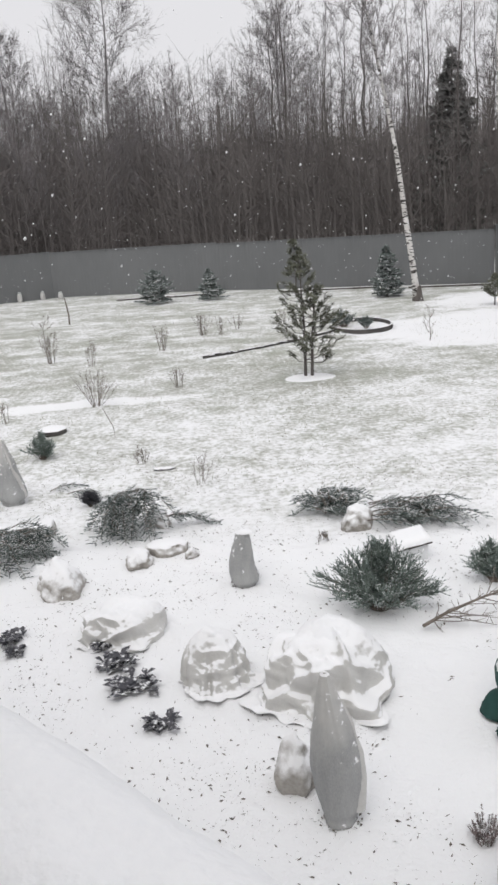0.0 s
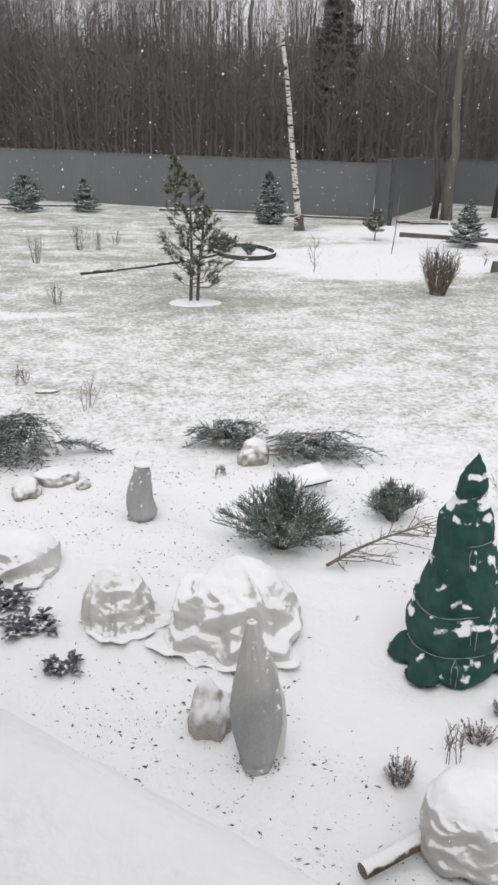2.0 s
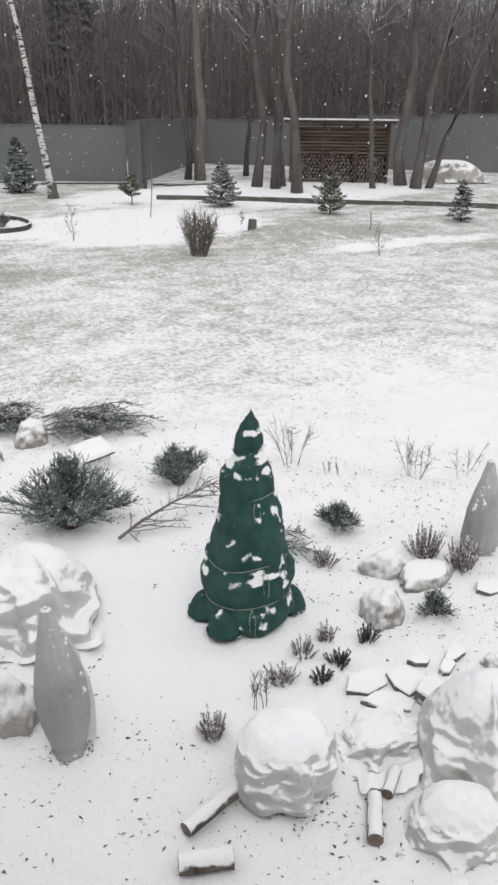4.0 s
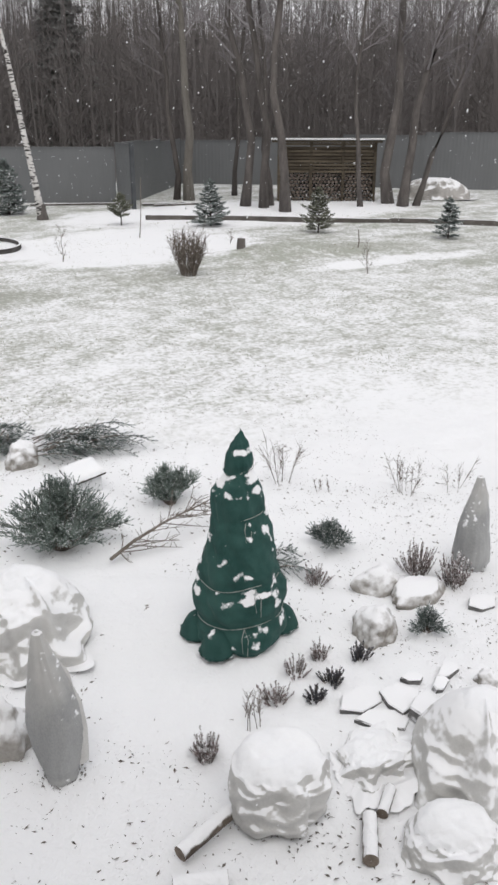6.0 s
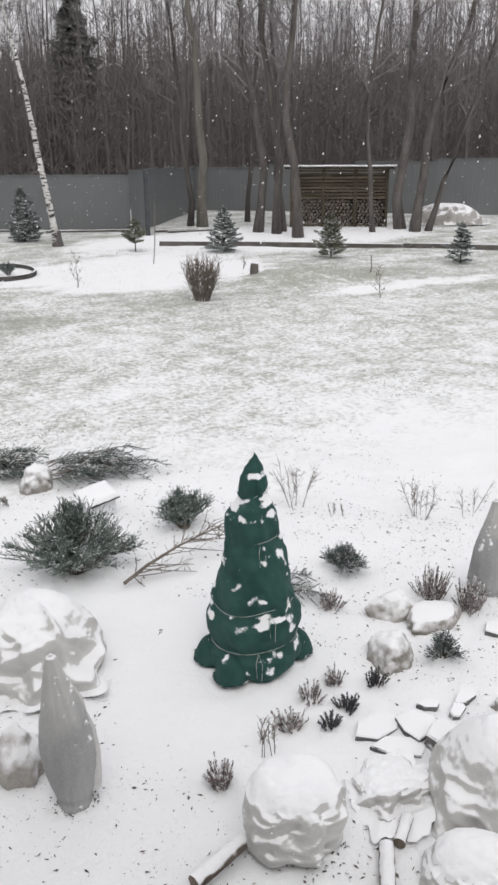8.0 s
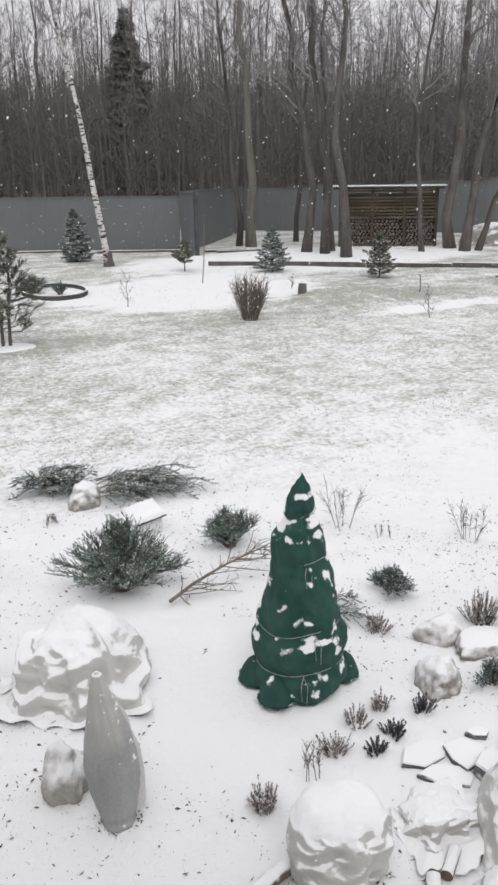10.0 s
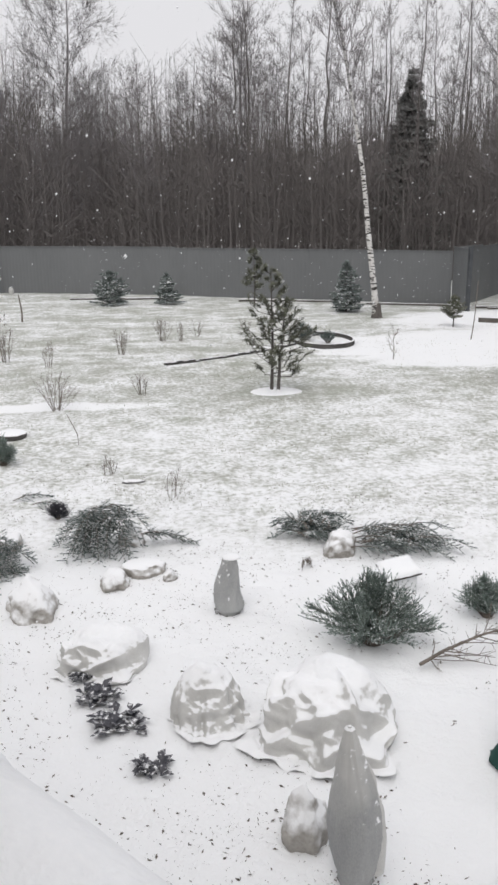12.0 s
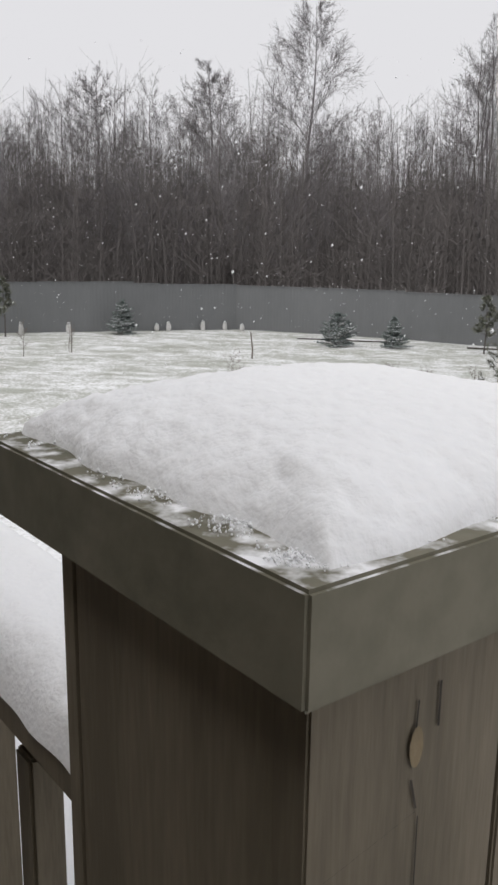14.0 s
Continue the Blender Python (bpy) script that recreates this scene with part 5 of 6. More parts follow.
# ---- shrubs, heather, boughs ----
def juniper(at, half, tall, stems, seed, label, mat=JUNIPER, deep=0.75):
    rng = random.Random(seed)
    wood, leaf = Soup(), Soup()
    plumes = [(2 * math.pi * (i + rng.uniform(-0.4, 0.4)) / 9, rng.uniform(0.35, 1.0), rng.uniform(0.7, 1.2)) for i in range(9)] + [(rng.uniform(0, 6.3), 0.25, 1.15) for _ in range(3)]
    for i in range(stems):
        w, k, rise = plumes[i % len(plumes)]
        w += rng.gauss(0, 0.24)
        k = min(1.0, k * rng.uniform(0.45, 1.1))
        reach = half * k * rng.uniform(0.8, 1.15)
        top = tall * (1.08 - 0.70 * k) * rise * rng.uniform(0.75, 1.12) + 0.03
        base = Vector((0.12 * half * math.cos(w), 0.12 * half * math.sin(w), 0.0))
        end = Vector((reach * math.cos(w), deep * reach * math.sin(w), top))
        mid = base.lerp(end, 0.5) + Vector((0, 0, 0.10 * tall))
        wood.tube((base, mid, end), (0.005, 0.003, 0.001), 3, False)
        for _ in range(24):
            f = rng.uniform(0.2, 1.0)
            p = base.lerp(mid, f * 2) if f < 0.5 else mid.lerp(end, f * 2 - 1)
            d = (end - base).normalized() + bend(rng, 0.7) + Vector((0, 0, 0.25))
            e = p + d.normalized() * rng.uniform(0.05, 0.11)
            needles(leaf, p, e, 16, 0.017, rng, 0.24, 0.55)
        needles(leaf, mid.lerp(end, 0.2), end, 34, 0.018, rng, 0.30, 0.55)
    t = thing("juniper", on_ground(*at), label, "shrub", "low evergreen shrubs")
    tagged(part("stem", wood, TWIG, t), kind="stuff")
    part("foliage", leaf, mat, t, "feathery evergreen sprays")


juniper((0.99, 6.24), 0.55, 0.44, 190, 71, "spreading juniper with feathery sprays dusted with snow")
juniper((2.05, 6.55), 0.30, 0.26, 70, 72, "small spreading juniper in the snow")
juniper((-2.77, 11.45), 0.24, 0.27, 60, 73, "low rounded dwarf conifer in the snow", deep=1.0)
juniper((2.86, 5.25), 0.145, 0.11, 40, 74, "low grey-green cushion plant with snow", CUT_BOUGH, 1.0)
juniper((2.80, 3.98), 0.11, 0.06, 14, 75, "low variegated plant nearly buried in snow", CUT_BOUGH, 1.0)
juniper((-1.81, 9.32), 0.13, 0.10, 22, 76, "small dark cushion plant in the snow", DARK_LEAF, 1.0)


def boughs(at, shoots, label, seed, name="cut_boughs"):
    """shoots: start, heading, length and height of each cut bough laid on the ground."""
    rng = random.Random(seed)
    wood, leaf = Soup(), Soup()
    for x, y, head, ln, z, droop in shoots:
        d = Vector((math.cos(radians(head)), math.sin(radians(head)), 0))
        side = Vector((-d.y, d.x, 0))
        a = Vector((x, y, z))
        line = [a + d * ln * k + Vector((0, 0, 0.05 * math.sin(k * 3) - droop * k * k)) for k in np.linspace(0, 1, 6)]
        wood.tube(line, [0.007, 0.006, 0.005, 0.004, 0.003, 0.002], 4, False)
        for i in range(13):
            f = 0.12 + 0.85 * i / 12
            p = a + d * ln * f + Vector((0, 0, 0.05 * math.sin(f * 3) - droop * f * f))
            for sg in (-1, 1):
                e = p + (d * 0.8 + side * sg * rng.uniform(0.5, 1.0) + Vector((0, 0, rng.uniform(-0.5, 0.25)))).normalized() * rng.uniform(0.08, 0.17) * (1.15 - 0.6 * f)
                e.z = max(e.z, 0.01)
                needles(leaf, p, e, 24, 0.022, rng, 0.20, 0.55)
    t = thing(name, on_ground(*at), label, "branches", "cut evergreen boughs")
    tagged(part("stem", wood, TWIG, t), kind="stuff")
    part("needles", leaf, CUT_BOUGH, t, "frosted evergreen needles")


rng = random.Random(81)
boughs((0.94, 8.38), [(rng.uniform(-0.25, 0.1), rng.uniform(-0.15, 0.2), rng.uniform(-70, 200), rng.uniform(0.2, 0.36), rng.uniform(0.05, 0.22), 0.12) for _ in range(26)], "heap of frosted cut evergreen boughs in the bed", 82)
boughs((1.70, 8.05), [(rng.uniform(-0.50, 0.1), rng.uniform(-0.12, 0.26), rng.uniform(-38, 20), rng.uniform(0.35, 0.65), rng.uniform(0.04, 0.17), 0.06) for _ in range(34)], "long frosted cut boughs laid over the bed", 83)
boughs((-1.22, 8.42), [(rng.uniform(-0.12, 0.15), rng.uniform(-0.1, 0.15), rng.uniform(140, 400), rng.uniform(0.25, 0.48), rng.uniform(0.24, 0.44), 0.36) for _ in range(40)], "drooping cut fir boughs heaped over a shrub", 84)
boughs((-0.80, 8.50), [(-0.1, 0.02, -14, 0.62, 0.10, 0.06), (-0.06, 0.06, -22, 0.5, 0.09, 0.05), (-0.1, -0.03, -3, 0.45, 0.12, 0.08)], "single cut fir branch lying on snow", 85)
boughs((-2.32, 8.02), [(rng.uniform(-0.35, 0.1), rng.uniform(-0.3, 0.2), rng.uniform(-80, 30), rng.uniform(0.3, 0.5), rng.uniform(0.1, 0.26), 0.16) for _ in range(30)], "frosted cut boughs heaped against a boulder", 86)
boughs((-2.30, 9.85), [(-0.1, 0.1, 20, 0.45, 0.03, 0.02), (0.15, -0.05, -20, 0.4, 0.03, 0.02)], "thin dark prunings scattered on snow", 87)
boughs((2.32, 5.20), [(-0.2, 0.0, -20, 0.35, 0.03, 0.02), (-0.1, -0.1, -35, 0.35, 0.03, 0.02), (-0.1, 0.06, -5, 0.3, 0.04, 0.02)], "dark prunings lying beside the green bundle", 88)


def twiggy(at, stems, tall, spread, seed, label, mat=TWIG, fork=5, r=0.005, name="bare_shrub", group="bare shrubs", start=0.06):
    rng = random.Random(seed)
    s = Soup()
    for i in range(stems):
        w = rng.uniform(0, 2 * math.pi)
        base = Vector((start * math.cos(w), start * math.sin(w), -0.02))
        h = tall * rng.uniform(0.6, 1.05)
        out = spread * rng.uniform(0.15, 1.0)
        end = Vector((out * math.cos(w), out * math.sin(w), h))
        mid = base.lerp(end, 0.5) + bend(rng, 0.06 * tall) + Vector((0, 0, 0.05 * tall))
        s.tube((base, mid, end), (r, r * 0.75, r * 0.4), 4, False)
        for _ in range(fork):
            f = rng.uniform(0.3, 0.95)
            p = base.lerp(mid, f * 2) if f < 0.5 else mid.lerp(end, f * 2 - 1)
            e = p + ((end - base).normalized() + bend(rng, 0.8)).normalized() * tall * rng.uniform(0.12, 0.30)
            s.tube((p, e), (r * 0.6, r * 0.3), 3, False)
    ob = solid(name, s, mat, label, "shrub", on_ground(*at), group=group)
    return ob


for i, (x, y, n, h, sp, label) in enumerate(((-0.53, 9.80, 6, 0.36, 0.24, "small bare twiggy shrub in the bed"), (-1.34, 10.85, 10, 0.24, 0.12, "low tuft of dry stalks in the bed"), (-3.89, 13.9, 5, 0.42, 0.10, "few dry stalks in the snow"),
                                             (-4.19, 19.7, 14, 0.75, 0.30, "bare currant bush on the snowy lawn"), (-3.14, 18.9, 8, 0.62, 0.20, "thin bare bush on the snowy lawn"), (-2.45, 14.65, 22, 0.62, 0.45, "spreading bare bush on the snowy lawn"),
                                             (-1.61, 20.35, 12, 0.66, 0.20, "upright bare bush on the snowy lawn"), (-0.63, 22.4, 18, 0.62, 0.32, "bare clump of stems on the snowy lawn"), (-0.13, 22.3, 8, 0.50, 0.18, "small bare clump of stems on the lawn"), (0.31, 23.2, 9, 0.46, 0.28, "low bare bush on the snowy lawn"),
                                             (1.75, 24.0, 8, 0.4, 0.25, "low bare bush far on the lawn"), (-1.02, 15.75, 11, 0.42, 0.20, "small bare bush on the snowy lawn"), (3.12, 6.45, 8, 0.44, 0.22, "thin bare rose with a few dry leaves"), (4.02, 5.78, 9, 0.34, 0.24, "bare twiggy shrub in the bed"),
                                             (4.42, 5.62, 3, 0.34, 0.26, "thorny dry stalk in the bed"), (3.35, 6.1, 5, 0.14, 0.12, "low dry sprig in the snow"), (2.75, 6.7, 6, 0.16, 0.20, "low dry sprig in the snow"), (1.36, 3.74, 6, 0.24, 0.10, "few dry upright stalks in the snow"), (0.71, 7.66, 12, 0.12, 0.05, "stub of cut dry stems"))):
    twiggy((x, y), n, h, sp, 200 + i, label, r=0.0028 if y < 11 else 0.0050, fork=16 if y < 11 else 6)
twiggy((6.45, 16.1), 110, 0.86, 0.46, 230, "dense rounded leafless bush on the snowy lawn", fork=7, r=0.007, start=0.14)
for i, (x, y, h, label) in enumerate(((4.63, 18.9, 1.0, "leafless young fruit tree on the snowy lawn"), (9.84, 14.6, 0.85, "leafless sapling on the snowy lawn"), (9.04, 19.4, 0.55, "thin leafless sapling by the kerb"), (-12.1, 25.5, 1.35, "thin leafless sapling on the far lawn"), (-4.3, 19.9, 1.3, "tall thin leafless sapling"), (-11.2, 27.1, 1.2, "slim leafless sapling far on the lawn"))):
    wood, fine = bare_tree(300 + i, h, 0.016, 0.25, 12, 0.42, 0.9, 2, wander=0.012, thin=0.004)
    t = thing("sapling", on_ground(x, y), label, "tree", "saplings on the lawn")
    part("trunk", wood, TWIG, t)
    tagged(part("twig", fine, TWIG, t), kind="stuff")
for x, y, h, lean, r, label in ((7.42, 21.5, 1.5, (0.1, 0.0), 0.014, "thin crooked stake standing in snow"), (11.36, 17.18, 0.42, (0, 0), 0.018, "short dark stake in the snow"), (-5.0, 27.1, 0.85, (-0.05, 0), 0.03, "dark wooden stake on the lawn"), (-1.86, 12.35, 0.45, (-0.16, 0.1), 0.008, "thin leaning stick in the snow"), (-11.1, 27.0, 1.0, (0.02, 0), 0.02, "slim stake on the far lawn")):
    s = Soup()
    s.tube(((0, 0, -0.05), (lean[0] * 0.3 + 0.03, lean[1] * 0.5, h * 0.35), (lean[0], lean[1], h)), (r, r * 0.9, r * 0.6), 6)
    solid("stake", s, TWIG, label, "stake", on_ground(x, y), group="garden stakes")
me = Soup()
me.tube(((0, 0, -0.05), (0, 0, 0.1), (0.01, 0, 0.22)), (0.11, 0.10, 0.09), 12)
solid("stump", me, BARK, "small dark tree stump on the lawn", "stump", on_ground(8.61, 17.97))

HEATHS = "heather clumps in the bed"
for i, (x, y, n, h, sp, mat) in enumerate(((1.04, 3.64, 46, 0.16, 0.09, RED_TWIG), (2.02, 4.08, 26, 0.10, 0.08, RED_TWIG), (2.25, 3.96, 26, 0.10, 0.08, DARK_LEAF), (1.81, 4.0, 24, 0.10, 0.10, RED_TWIG), (1.58, 3.84, 32, 0.13, 0.10, RED_TWIG), (1.95, 3.82, 26, 0.10, 0.08, DARK_LEAF), (1.79, 3.75, 22, 0.09, 0.07, DARK_LEAF),
                                           (2.46, 4.82, 34, 0.14, 0.12, RED_TWIG), (3.19, 4.60, 80, 0.24, 0.17, RED_TWIG), (3.33, 4.34, 70, 0.22, 0.14, RED_TWIG))):
    rng = random.Random(400 + i)
    stem, bud = Soup(), Soup()
    for _ in range(n):
        w, o = rng.uniform(0, 2 * math.pi), rng.random() ** 0.6
        a = Vector((0.5 * sp * o * math.cos(w), 0.5 * sp * o * math.sin(w), -0.01))
        e = Vector((sp * o * math.cos(w), sp * o * math.sin(w), h * rng.uniform(0.4, 1.1) * (1.1 - 0.35 * o))) + bend(rng, 0.02)
        stem.tube((a, e), (0.003, 0.0015), 3, False)
        needles(bud, a.lerp(e, 0.2), e, 16, 0.018, rng, 0.42, 0.9)
    t = thing("heather", on_ground(x, y), "clump of dull reddish heather poking through snow" if mat is RED_TWIG else "low dark evergreen clump poking through snow", "plant", HEATHS)
    tagged(part("stem", stem, TWIG, t), kind="stuff")
    part("leaves", bud, mat, t)

for i, (x, y, sz) in enumerate(((-1.10, 5.70, 0.21), (-0.93, 5.36, 0.23), (-0.72, 4.84, 0.15), (-2.0, 6.2, 0.16), (-1.93, 6.0, 0.12), (-1.22, 5.95, 0.13))):
    rng = random.Random(500 + i)
    s = Soup()
    for _ in range(46):
        w, el = rng.uniform(0, 2 * math.pi), rng.uniform(0.1, 0.8)
        d = Vector((math.cos(w), math.sin(w), el)).normalized()
        sd = Vector((-math.sin(w), math.cos(w), 0))
        a = Vector((rng.uniform(-1, 1), rng.uniform(-1, 1), 0)) * sz * 0.5 + Vector((0, 0, 0.02))
        ln = sz * rng.uniform(0.35, 0.7)
        wd = ln * 0.28
        m1, m2 = a + d * ln * 0.5 + Vector((0, 0, 0.01)), a + d * ln - Vector((0, 0, 0.015))
        s.quad(a, m1 - sd * wd, m2, m1 + Vector((0, 0, -0.008)))
        s.quad(a, m1 + Vector((0, 0, -0.008)), m2, m1 + sd * wd)
    solid("broadleaf_plant", s, DARK_LEAF, "dark broad-leaved perennial weighed down by snow", "plant", on_ground(x, y), group="broad-leaved perennials")

# dry branch leaning on the green bundle
rng = random.Random(91)
main, fine = Soup(), Soup()
line = [Vector(p) for p in ((1.24, 5.79, 0.05), (1.45, 5.88, 0.10), (1.75, 5.95, 0.17), (2.15, 6.0, 0.24))]
main.tube(line, (0.014, 0.012, 0.009, 0.005), 6)
for i in range(30):
    k = rng.uniform(0.1, 1) * 3
    p = line[int(min(2, k))].lerp(line[int(min(2, k)) + 1], k - int(min(2, k)))
    e = p + Vector((rng.uniform(0.02, 0.42), rng.uniform(-0.26, 0.24), rng.uniform(-0.12, 0.16)))
    e.z = max(0.03, e.z)
    fine.tube((p, p.lerp(e, 0.5) + bend(rng, 0.02), e), (0.005, 0.004, 0.002), 3, False)
    for _ in range(3):
        q = p.lerp(e, rng.uniform(0.3, 0.9))
        fine.tube((q, q + Vector((rng.uniform(-0.02, 0.13), rng.uniform(-0.11, 0.11), rng.uniform(-0.03, 0.07)))), (0.003, 0.0015), 3, False)
dry = thing("dry_branch", (0, 0, 0), "dry forked branch lying beside the wrapped conifer", "branch")
part("limb", main, TWIG, dry)
tagged(part("twig", fine, TWIG, dry), kind="stuff")

# white box with a lid in the bed
box = thing("garden_box", on_ground(1.45, 7.16), "white wooden box with a sloping lid under snow", "box", turn=8)
s = Soup()
s.box((-0.12, -0.10, -0.02), (0.14, 0.12, 0.15))
part("body", s, WHITE_PAINT, box)
s = Soup()
s.box((-0.15, -0.13, -0.008), (0.17, 0.15, 0.014), pose(0, 0, 0.165, 10, -8, 0))
box_lid = part("lid", s, SLIT, box, "dark lid edge")
s = snow_bed(-0.155, 0.175, -0.135, 0.155, 0.0, 0.035, 0.012, 77.0)
ob = part("lid_snow", s, SNOW, box_lid, smooth=True)
ob.matrix_local = pose(0, 0, 0.178, 10, -8, 0)

# round cover of a well
lid = thing("well_cover", on_ground(-2.92, 12.95), "round dark well cover topped with snow", "cover")
s = Soup()
s.tube(((0, 0, -0.02), (0, 0, 0.07)), (0.22, 0.22), 32)
part("disc", s, EDGING, lid)
ob = part("snow_top", snow_cap(0.22, 0.22, 0.035, 3.0), SNOW, lid, smooth=True)
ob.location = (0, 0, 0.068)


# ---- edgings, kerb, woodshed ----
s = Soup()
rows = [[], [], [], []]
for w in np.linspace(0, 2 * math.pi, 61)[:-1]:
    c, d = math.cos(w), math.sin(w)
    for k, (q, z) in enumerate(((1.0, -0.03), (1.0, 0.10), (0.94, 0.10), (0.94, -0.03))):
        rows[k].append((3.52 + 0.80 * q * c, 21.7 + 1.15 * q * d, z))
s.grid(rows, True)
bed = thing("round_bed", (0, 0, 0), "oval flower bed with dark edging and snowy plants", "flower bed")
part("edging", s, EDGING, bed)
juniper((3.1, 21.9), 0.55, 0.36, 60, 77, "low evergreen in the oval bed", CUT_BOUGH)
juniper((3.6, 21.4), 0.35, 0.22, 30, 78, "low evergreen in the oval bed", CUT_BOUGH)
rng = random.Random(95)
line = [Vector(p) for p in ((-0.59, 18.63, 0), (0.1, 19.0, 0), (0.65, 19.4, 0), (1.15, 19.75, 0), (1.9, 20.3, 0), (2.72, 21.2, 0))]
for i in range(len(line) - 1):
    n = 5
    for j in range(n):
        a, b = line[i].lerp(line[i + 1], j / n), line[i].lerp(line[i + 1], (j + 0.93) / n)
        d = (b - a).normalized()
        s = Soup()
        m = Matrix(((d.x, -d.y, 0, a.x), (d.y, d.x, 0, a.y), (0, 0, 1, height(a.x, a.y)), (0, 0, 0, 1)))
        s.box((0, -0.025, -0.05), ((b - a).length, 0.025, 0.055 + rng.uniform(-0.02, 0.02)), m)
        solid("edging_piece", s, EDGING, "dark low lawn edging piece", "edging", group="lawn edging")
line = [Vector(p) for p in ((8.93, 24.95, 0), (10.64, 23.9, 0), (12.82, 22.34, 0), (15.0, 20.77, 0), (17.3, 18.9, 0), (21.0, 15.6, 0))]
for i in range(len(line) - 1):
    a, b = line[i], line[i + 1]
    d = (b - a).normalized()
    s = Soup()
    m = Matrix(((d.x, -d.y, 0, a.x), (d.y, d.x, 0, a.y), (0, 0, 1, height(a.x, a.y)), (0, 0, 0, 1)))
    s.box((0, -0.06, -0.1), ((b - a).length - 0.01, 0.06, 0.14), m)
    solid("kerb_beam", s, KERB, "low timber kerb beam with snow on top", "kerb", group="timber kerb")
for x, y, ln, turn in ((-2.6, 33.6, 3.2, -3), (-1.2, 33.4, 1.8, 2), (4.2, 31.6, 4.0, -14), (8.1, 29.6, 3.0, -20), (11.2, 27.9, 1.6, -8), (10.9, 28.4, 1.5, -5)):
    s = Soup()
    s.box((-ln / 2, -0.08, 0), (ln / 2, 0.08, 0.06))
    solid("plank", s, KERB, "old plank lying along the fence in snow", "plank", on_ground(x, y), turn, group="loose planks")

SH = Matrix(((0.858, 0.513, 0, 15.03), (-0.513, 0.858, 0, 27.62), (0, 0, 1, 0), (0, 0, 0, 1)))
shed = thing("woodshed", (0, 0, 0), "open slatted timber woodshed stacked with firewood under a snowy sheet roof", "shed")
shed.matrix_world = SH
for x in (0.0, 1.15, 2.3, 3.42):
    for y, top in ((0.0, 2.02), (1.15, 1.90)):
        board("shed_post", (x, y, -0.15), (x + 0.10, y + 0.10, top), SHED_WOOD, shed)
for i in range(9):
    z = 0.98 + i * 0.115
    board("slat", (0.1, 0.02, z), (3.42, 0.045, z + 0.085), SHED_WOOD, shed)
for i in range(15):
    z = 0.05 + i * 0.115
    board("side_slat", (3.44, 0.1, z), (3.465, 1.15, z + 0.095), SHED_WOOD, shed)
    board("back_slat", (0.0, 1.21, z), (3.5, 1.235, z + 0.105), SHED_WOOD, shed)
    board("side_slat", (0.03, 0.1, z), (0.055, 1.15, z + 0.095), SHED_WOOD, shed)
s = Soup()
rows = [[], []]
for i in range(181):
    x = -0.25 + 4.0 * i / 180
    z = 0.018 * math.sin(2 * math.pi * (x / 0.105))
    rows[0].append((x, -0.25, 2.10 + z))
    rows[1].append((x, 1.45, 1.94 + z))
s.grid(rows)
s.grid([[(x, y, z + 0.006) for x, y, z in r] for r in rows])
roof = part("roof_sheet", s, ROOF_STEEL, shed, "corrugated sheet roof with snow", True)
s = Soup()
rows = [[], [], []]
for i in range(181):
    x = -0.25 + 4.0 * i / 180
    z = 2.105 + 0.018 * math.sin(2 * math.pi * (x / 0.105))
    rows[0].append((x, -0.262, z + 0.004))
    rows[1].append((x, -0.25, z + 0.045))
    rows[2].append((x, 1.40, z - 0.12))
s.grid(rows)
part("roof_snow", s, SNOW, roof, "thin snow along the roof edge", True)
board("roof_beam", (-0.2, -0.02, 2.0), (3.7, 0.06, 2.09), SHED_WOOD, shed)
rng = random.Random(97)
s = Soup()
for row in range(11):
    for k in range(24):
        x, z, r = 0.18 + k * 0.136 + 0.06 * (row % 2) + rng.uniform(-0.015, 0.015), 0.07 + row * 0.118, rng.uniform(0.045, 0.066)
        if row > 7 and x < 1.3:
            continue
        s.tube(((x, 0.10 + rng.uniform(-0.03, 0.03), z), (x, 0.95, z)), (r, r), 7)
ob = part("firewood", s, LOG_BARK, shed, "stacked dark firewood ends")
tagged(ob, kind="stuff")
t = cloth(tall=0.75, rx=1.15, ry=0.6, seed=31.0, power=2.4, skirt=0.1, folds=6, crease=0.10)
solid("covered_heap", t, TARP, "heap under a pale crumpled tarpaulin with snow", "heap", on_ground(20.6, 25.6), -30, True)

# small pale bundles along the far fence
for i, (x, y, h) in enumerate(((-15.1, 32.0, 0.75), (-13.5, 33.0, 0.65), (-10.4, 35.2, 0.45), (-9.9, 35.3, 0.60), (-8.6, 36.2, 0.62), (-7.7, 36.6, 0.55), (-6.9, 36.4, 0.45))):
    t = thing("wrapped_shrub", on_ground(x, y), "small pale wrapped shrub before the far fence", "wrapped shrub", "pale bundles by the fence")
    part("bag", wrapped((x, y), h * 0.7, 0.09, 70 + i, 0.05, hi=0.84), FLEECE, t, smooth=True)
    part("gathered_top", wrapped((x, y), h * 0.7, 0.09, 70 + i, 0.05, lo=0.84), GREY_BAG, t, smooth=True)


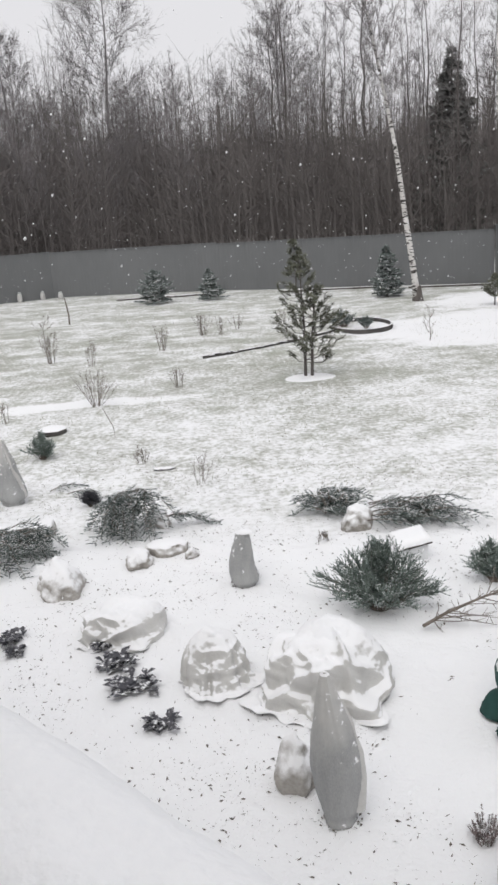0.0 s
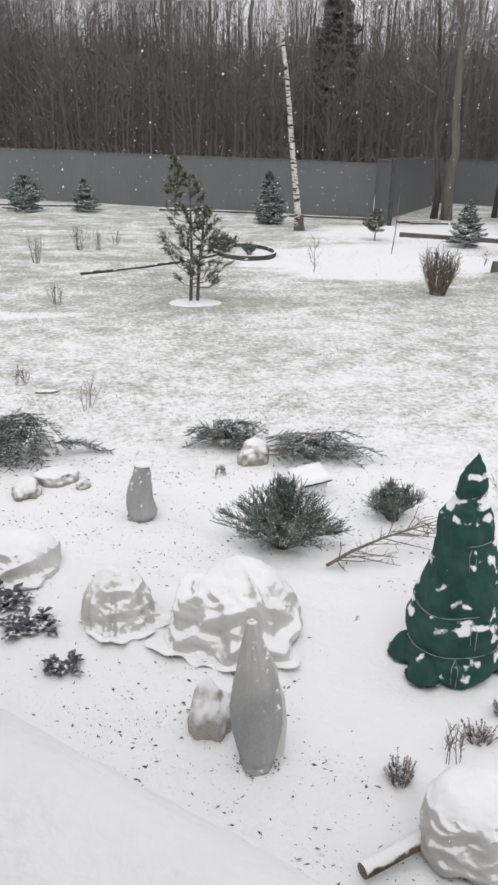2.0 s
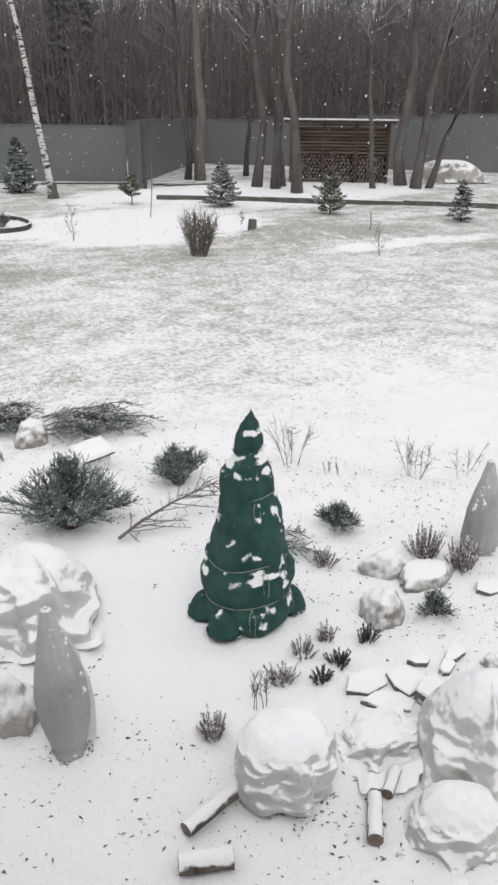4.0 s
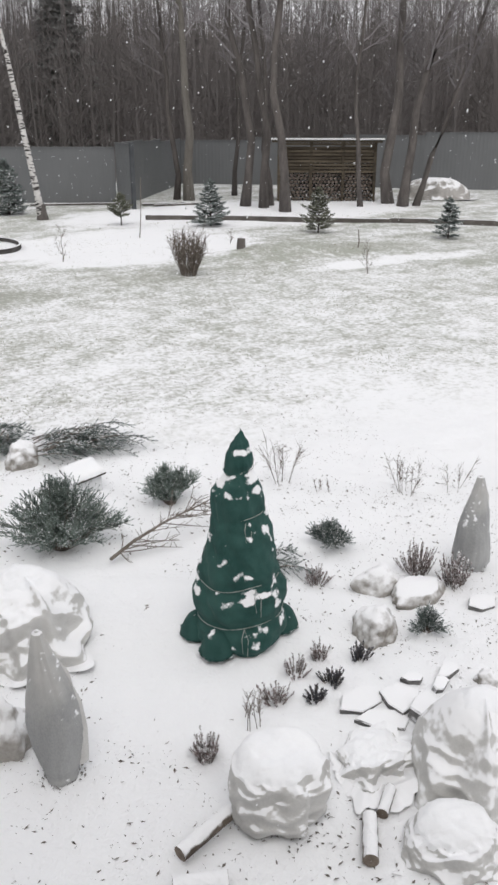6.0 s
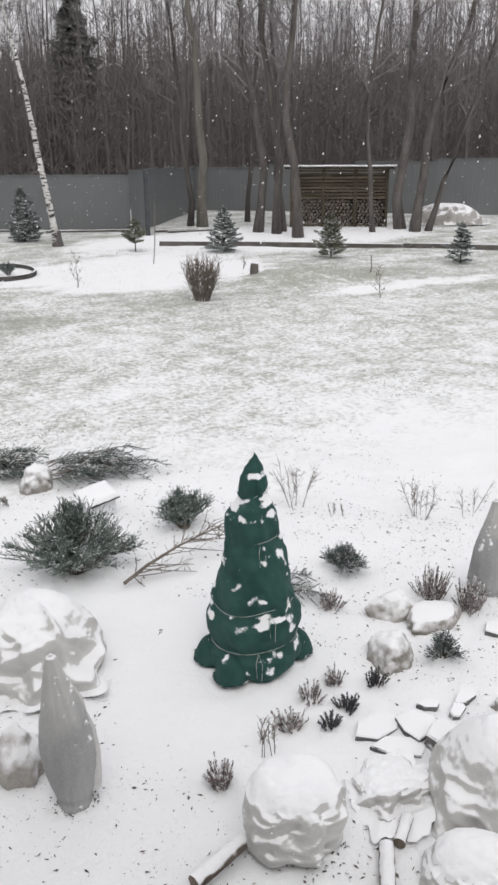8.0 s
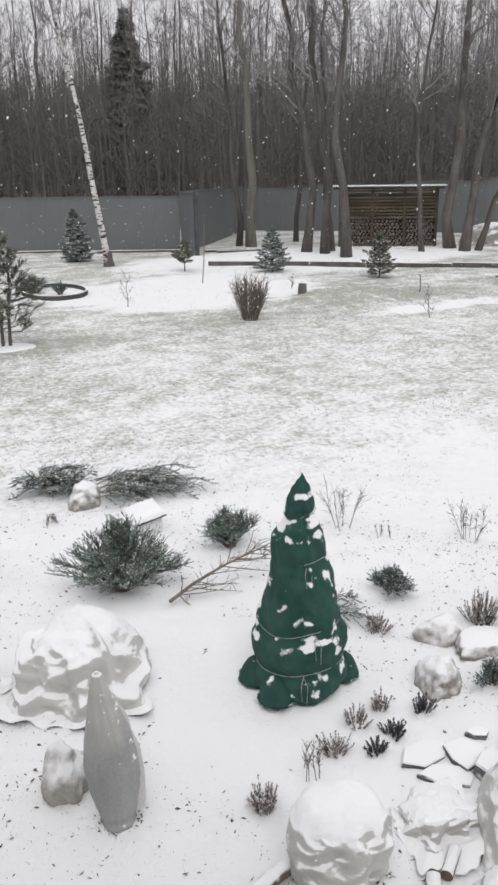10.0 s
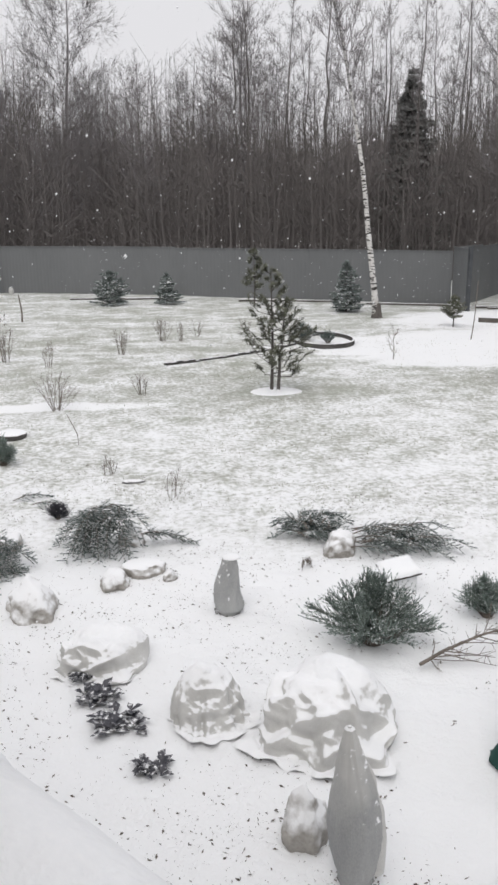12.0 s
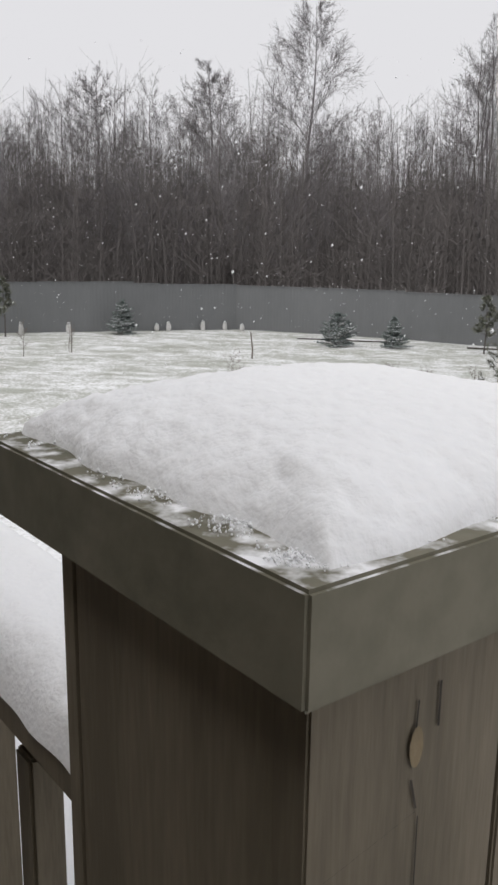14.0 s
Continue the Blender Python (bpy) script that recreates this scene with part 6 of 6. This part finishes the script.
# ---- scattered litter, grass and falling snow ----
rng = random.Random(601)
s = Soup()
for i in range(60000):
    x, y = rng.uniform(-3.8, 4.8), 2.3 + 9.0 * rng.random()
    clean = 0.75 * math.exp(-(((x - 1.25) / 0.75) ** 2 + ((y - 4.4) / 1.0) ** 2) ** 2)
    thick = 0.35 * math.exp(-(((x + 0.75) / 0.6) ** 2 + ((y - 4.3) / 0.7) ** 2)) + 0.30 * math.exp(-(((x + 0.6) / 0.9) ** 2 + ((y - 6.9) / 0.9) ** 2)) + 0.5 * math.exp(-(((x - 3.2) / 1.3) ** 2 + ((y - 5.6) / 0.8) ** 2))
    if n3(x * 0.8, y * 0.8, 33.0) + 0.8 * n3(x * 3.0, y * 3.0, 34.0) + thick - clean < rng.uniform(-0.45, 0.62):
        continue
    z, w, sz = height(x, y), rng.uniform(0, 6.3), 0.0025 + 0.016 * rng.random() ** 4
    c, d = math.cos(w) * sz, math.sin(w) * sz
    tip, slim, off = rng.uniform(0.1, 0.7) * sz, rng.uniform(0.2, 0.6), rng.uniform(-0.4, 0.4)
    s.quad((x - c, y - d, z + 0.002), (x + d * slim + c * off, y - c * slim + d * off, z + tip), (x + c, y + d, z + 0.004 + tip * 0.5), (x - d * slim * 0.7 + c * off, y + c * slim * 0.7 + d * off, z + 0.003))
solid("leaf_litter", s, LITTER, "dark fallen leaves and soil crumbs on the snow", "litter", kind="stuff")

GRASS = material("grass_blades", (0.10, 0.12, 0.06), (0.24, 0.23, 0.14), 0.9, 3, 30, 0)
s = Soup()
for i in range(26000):
    y = 8.5 + 16 * rng.random() ** 1.2
    x = rng.uniform(-0.36, 0.75) * y
    if n3(x * 0.45, y * 0.6, 12.0) + 0.5 * n3(x * 2, y * 2.4, 13.0) < rng.uniform(-0.1, 0.5) or y + 0.12 * x < 9.4 + 0.8 * n3(x * 0.4, y * 0.4, 1):
        continue
    z, w = height(x, y), rng.uniform(0, 6.3)
    ln, wd = rng.uniform(0.02, 0.055), rng.uniform(0.003, 0.006)
    c, d = math.cos(w), math.sin(w)
    s.quad((x - c * wd, y - d * wd, z - 0.005), (x + c * wd, y + d * wd, z - 0.005), (x - d * ln * 0.6, y + c * ln * 0.6, z + ln * 0.7))
solid("grass", s, GRASS, "sparse winter grass blades through the snow", "grass", kind="stuff")

s = Soup()
for i in range(3600):
    d = 2.5 + 34 * rng.random() ** 0.8
    az = radians(rng.uniform(-34, 52))
    x, y, z = d * math.sin(az), d * math.cos(az), rng.uniform(0.1, 3.2 + 0.22 * d)
    r = rng.uniform(0.004, 0.0105) * (0.5 if d < 6 else 1.0)
    k = len(s.v)
    for p in ((r, 0, 0), (0, r, 0), (-r, 0, 0), (0, -r, 0), (0.3 * r, 0.2 * r, 1.3 * r), (-0.3 * r, 0, -1.3 * r)):
        s.v.append((x + p[0], y + p[1], z + p[2]))
    s.f += [(k, k + 1, k + 4), (k + 1, k + 2, k + 4), (k + 2, k + 3, k + 4), (k + 3, k, k + 4), (k + 1, k, k + 5), (k + 2, k + 1, k + 5), (k + 3, k + 2, k + 5), (k, k + 3, k + 5)]
solid("falling_snow", s, SNOW, "snowflakes falling through the air", "snowflakes", kind="stuff", smooth=True)
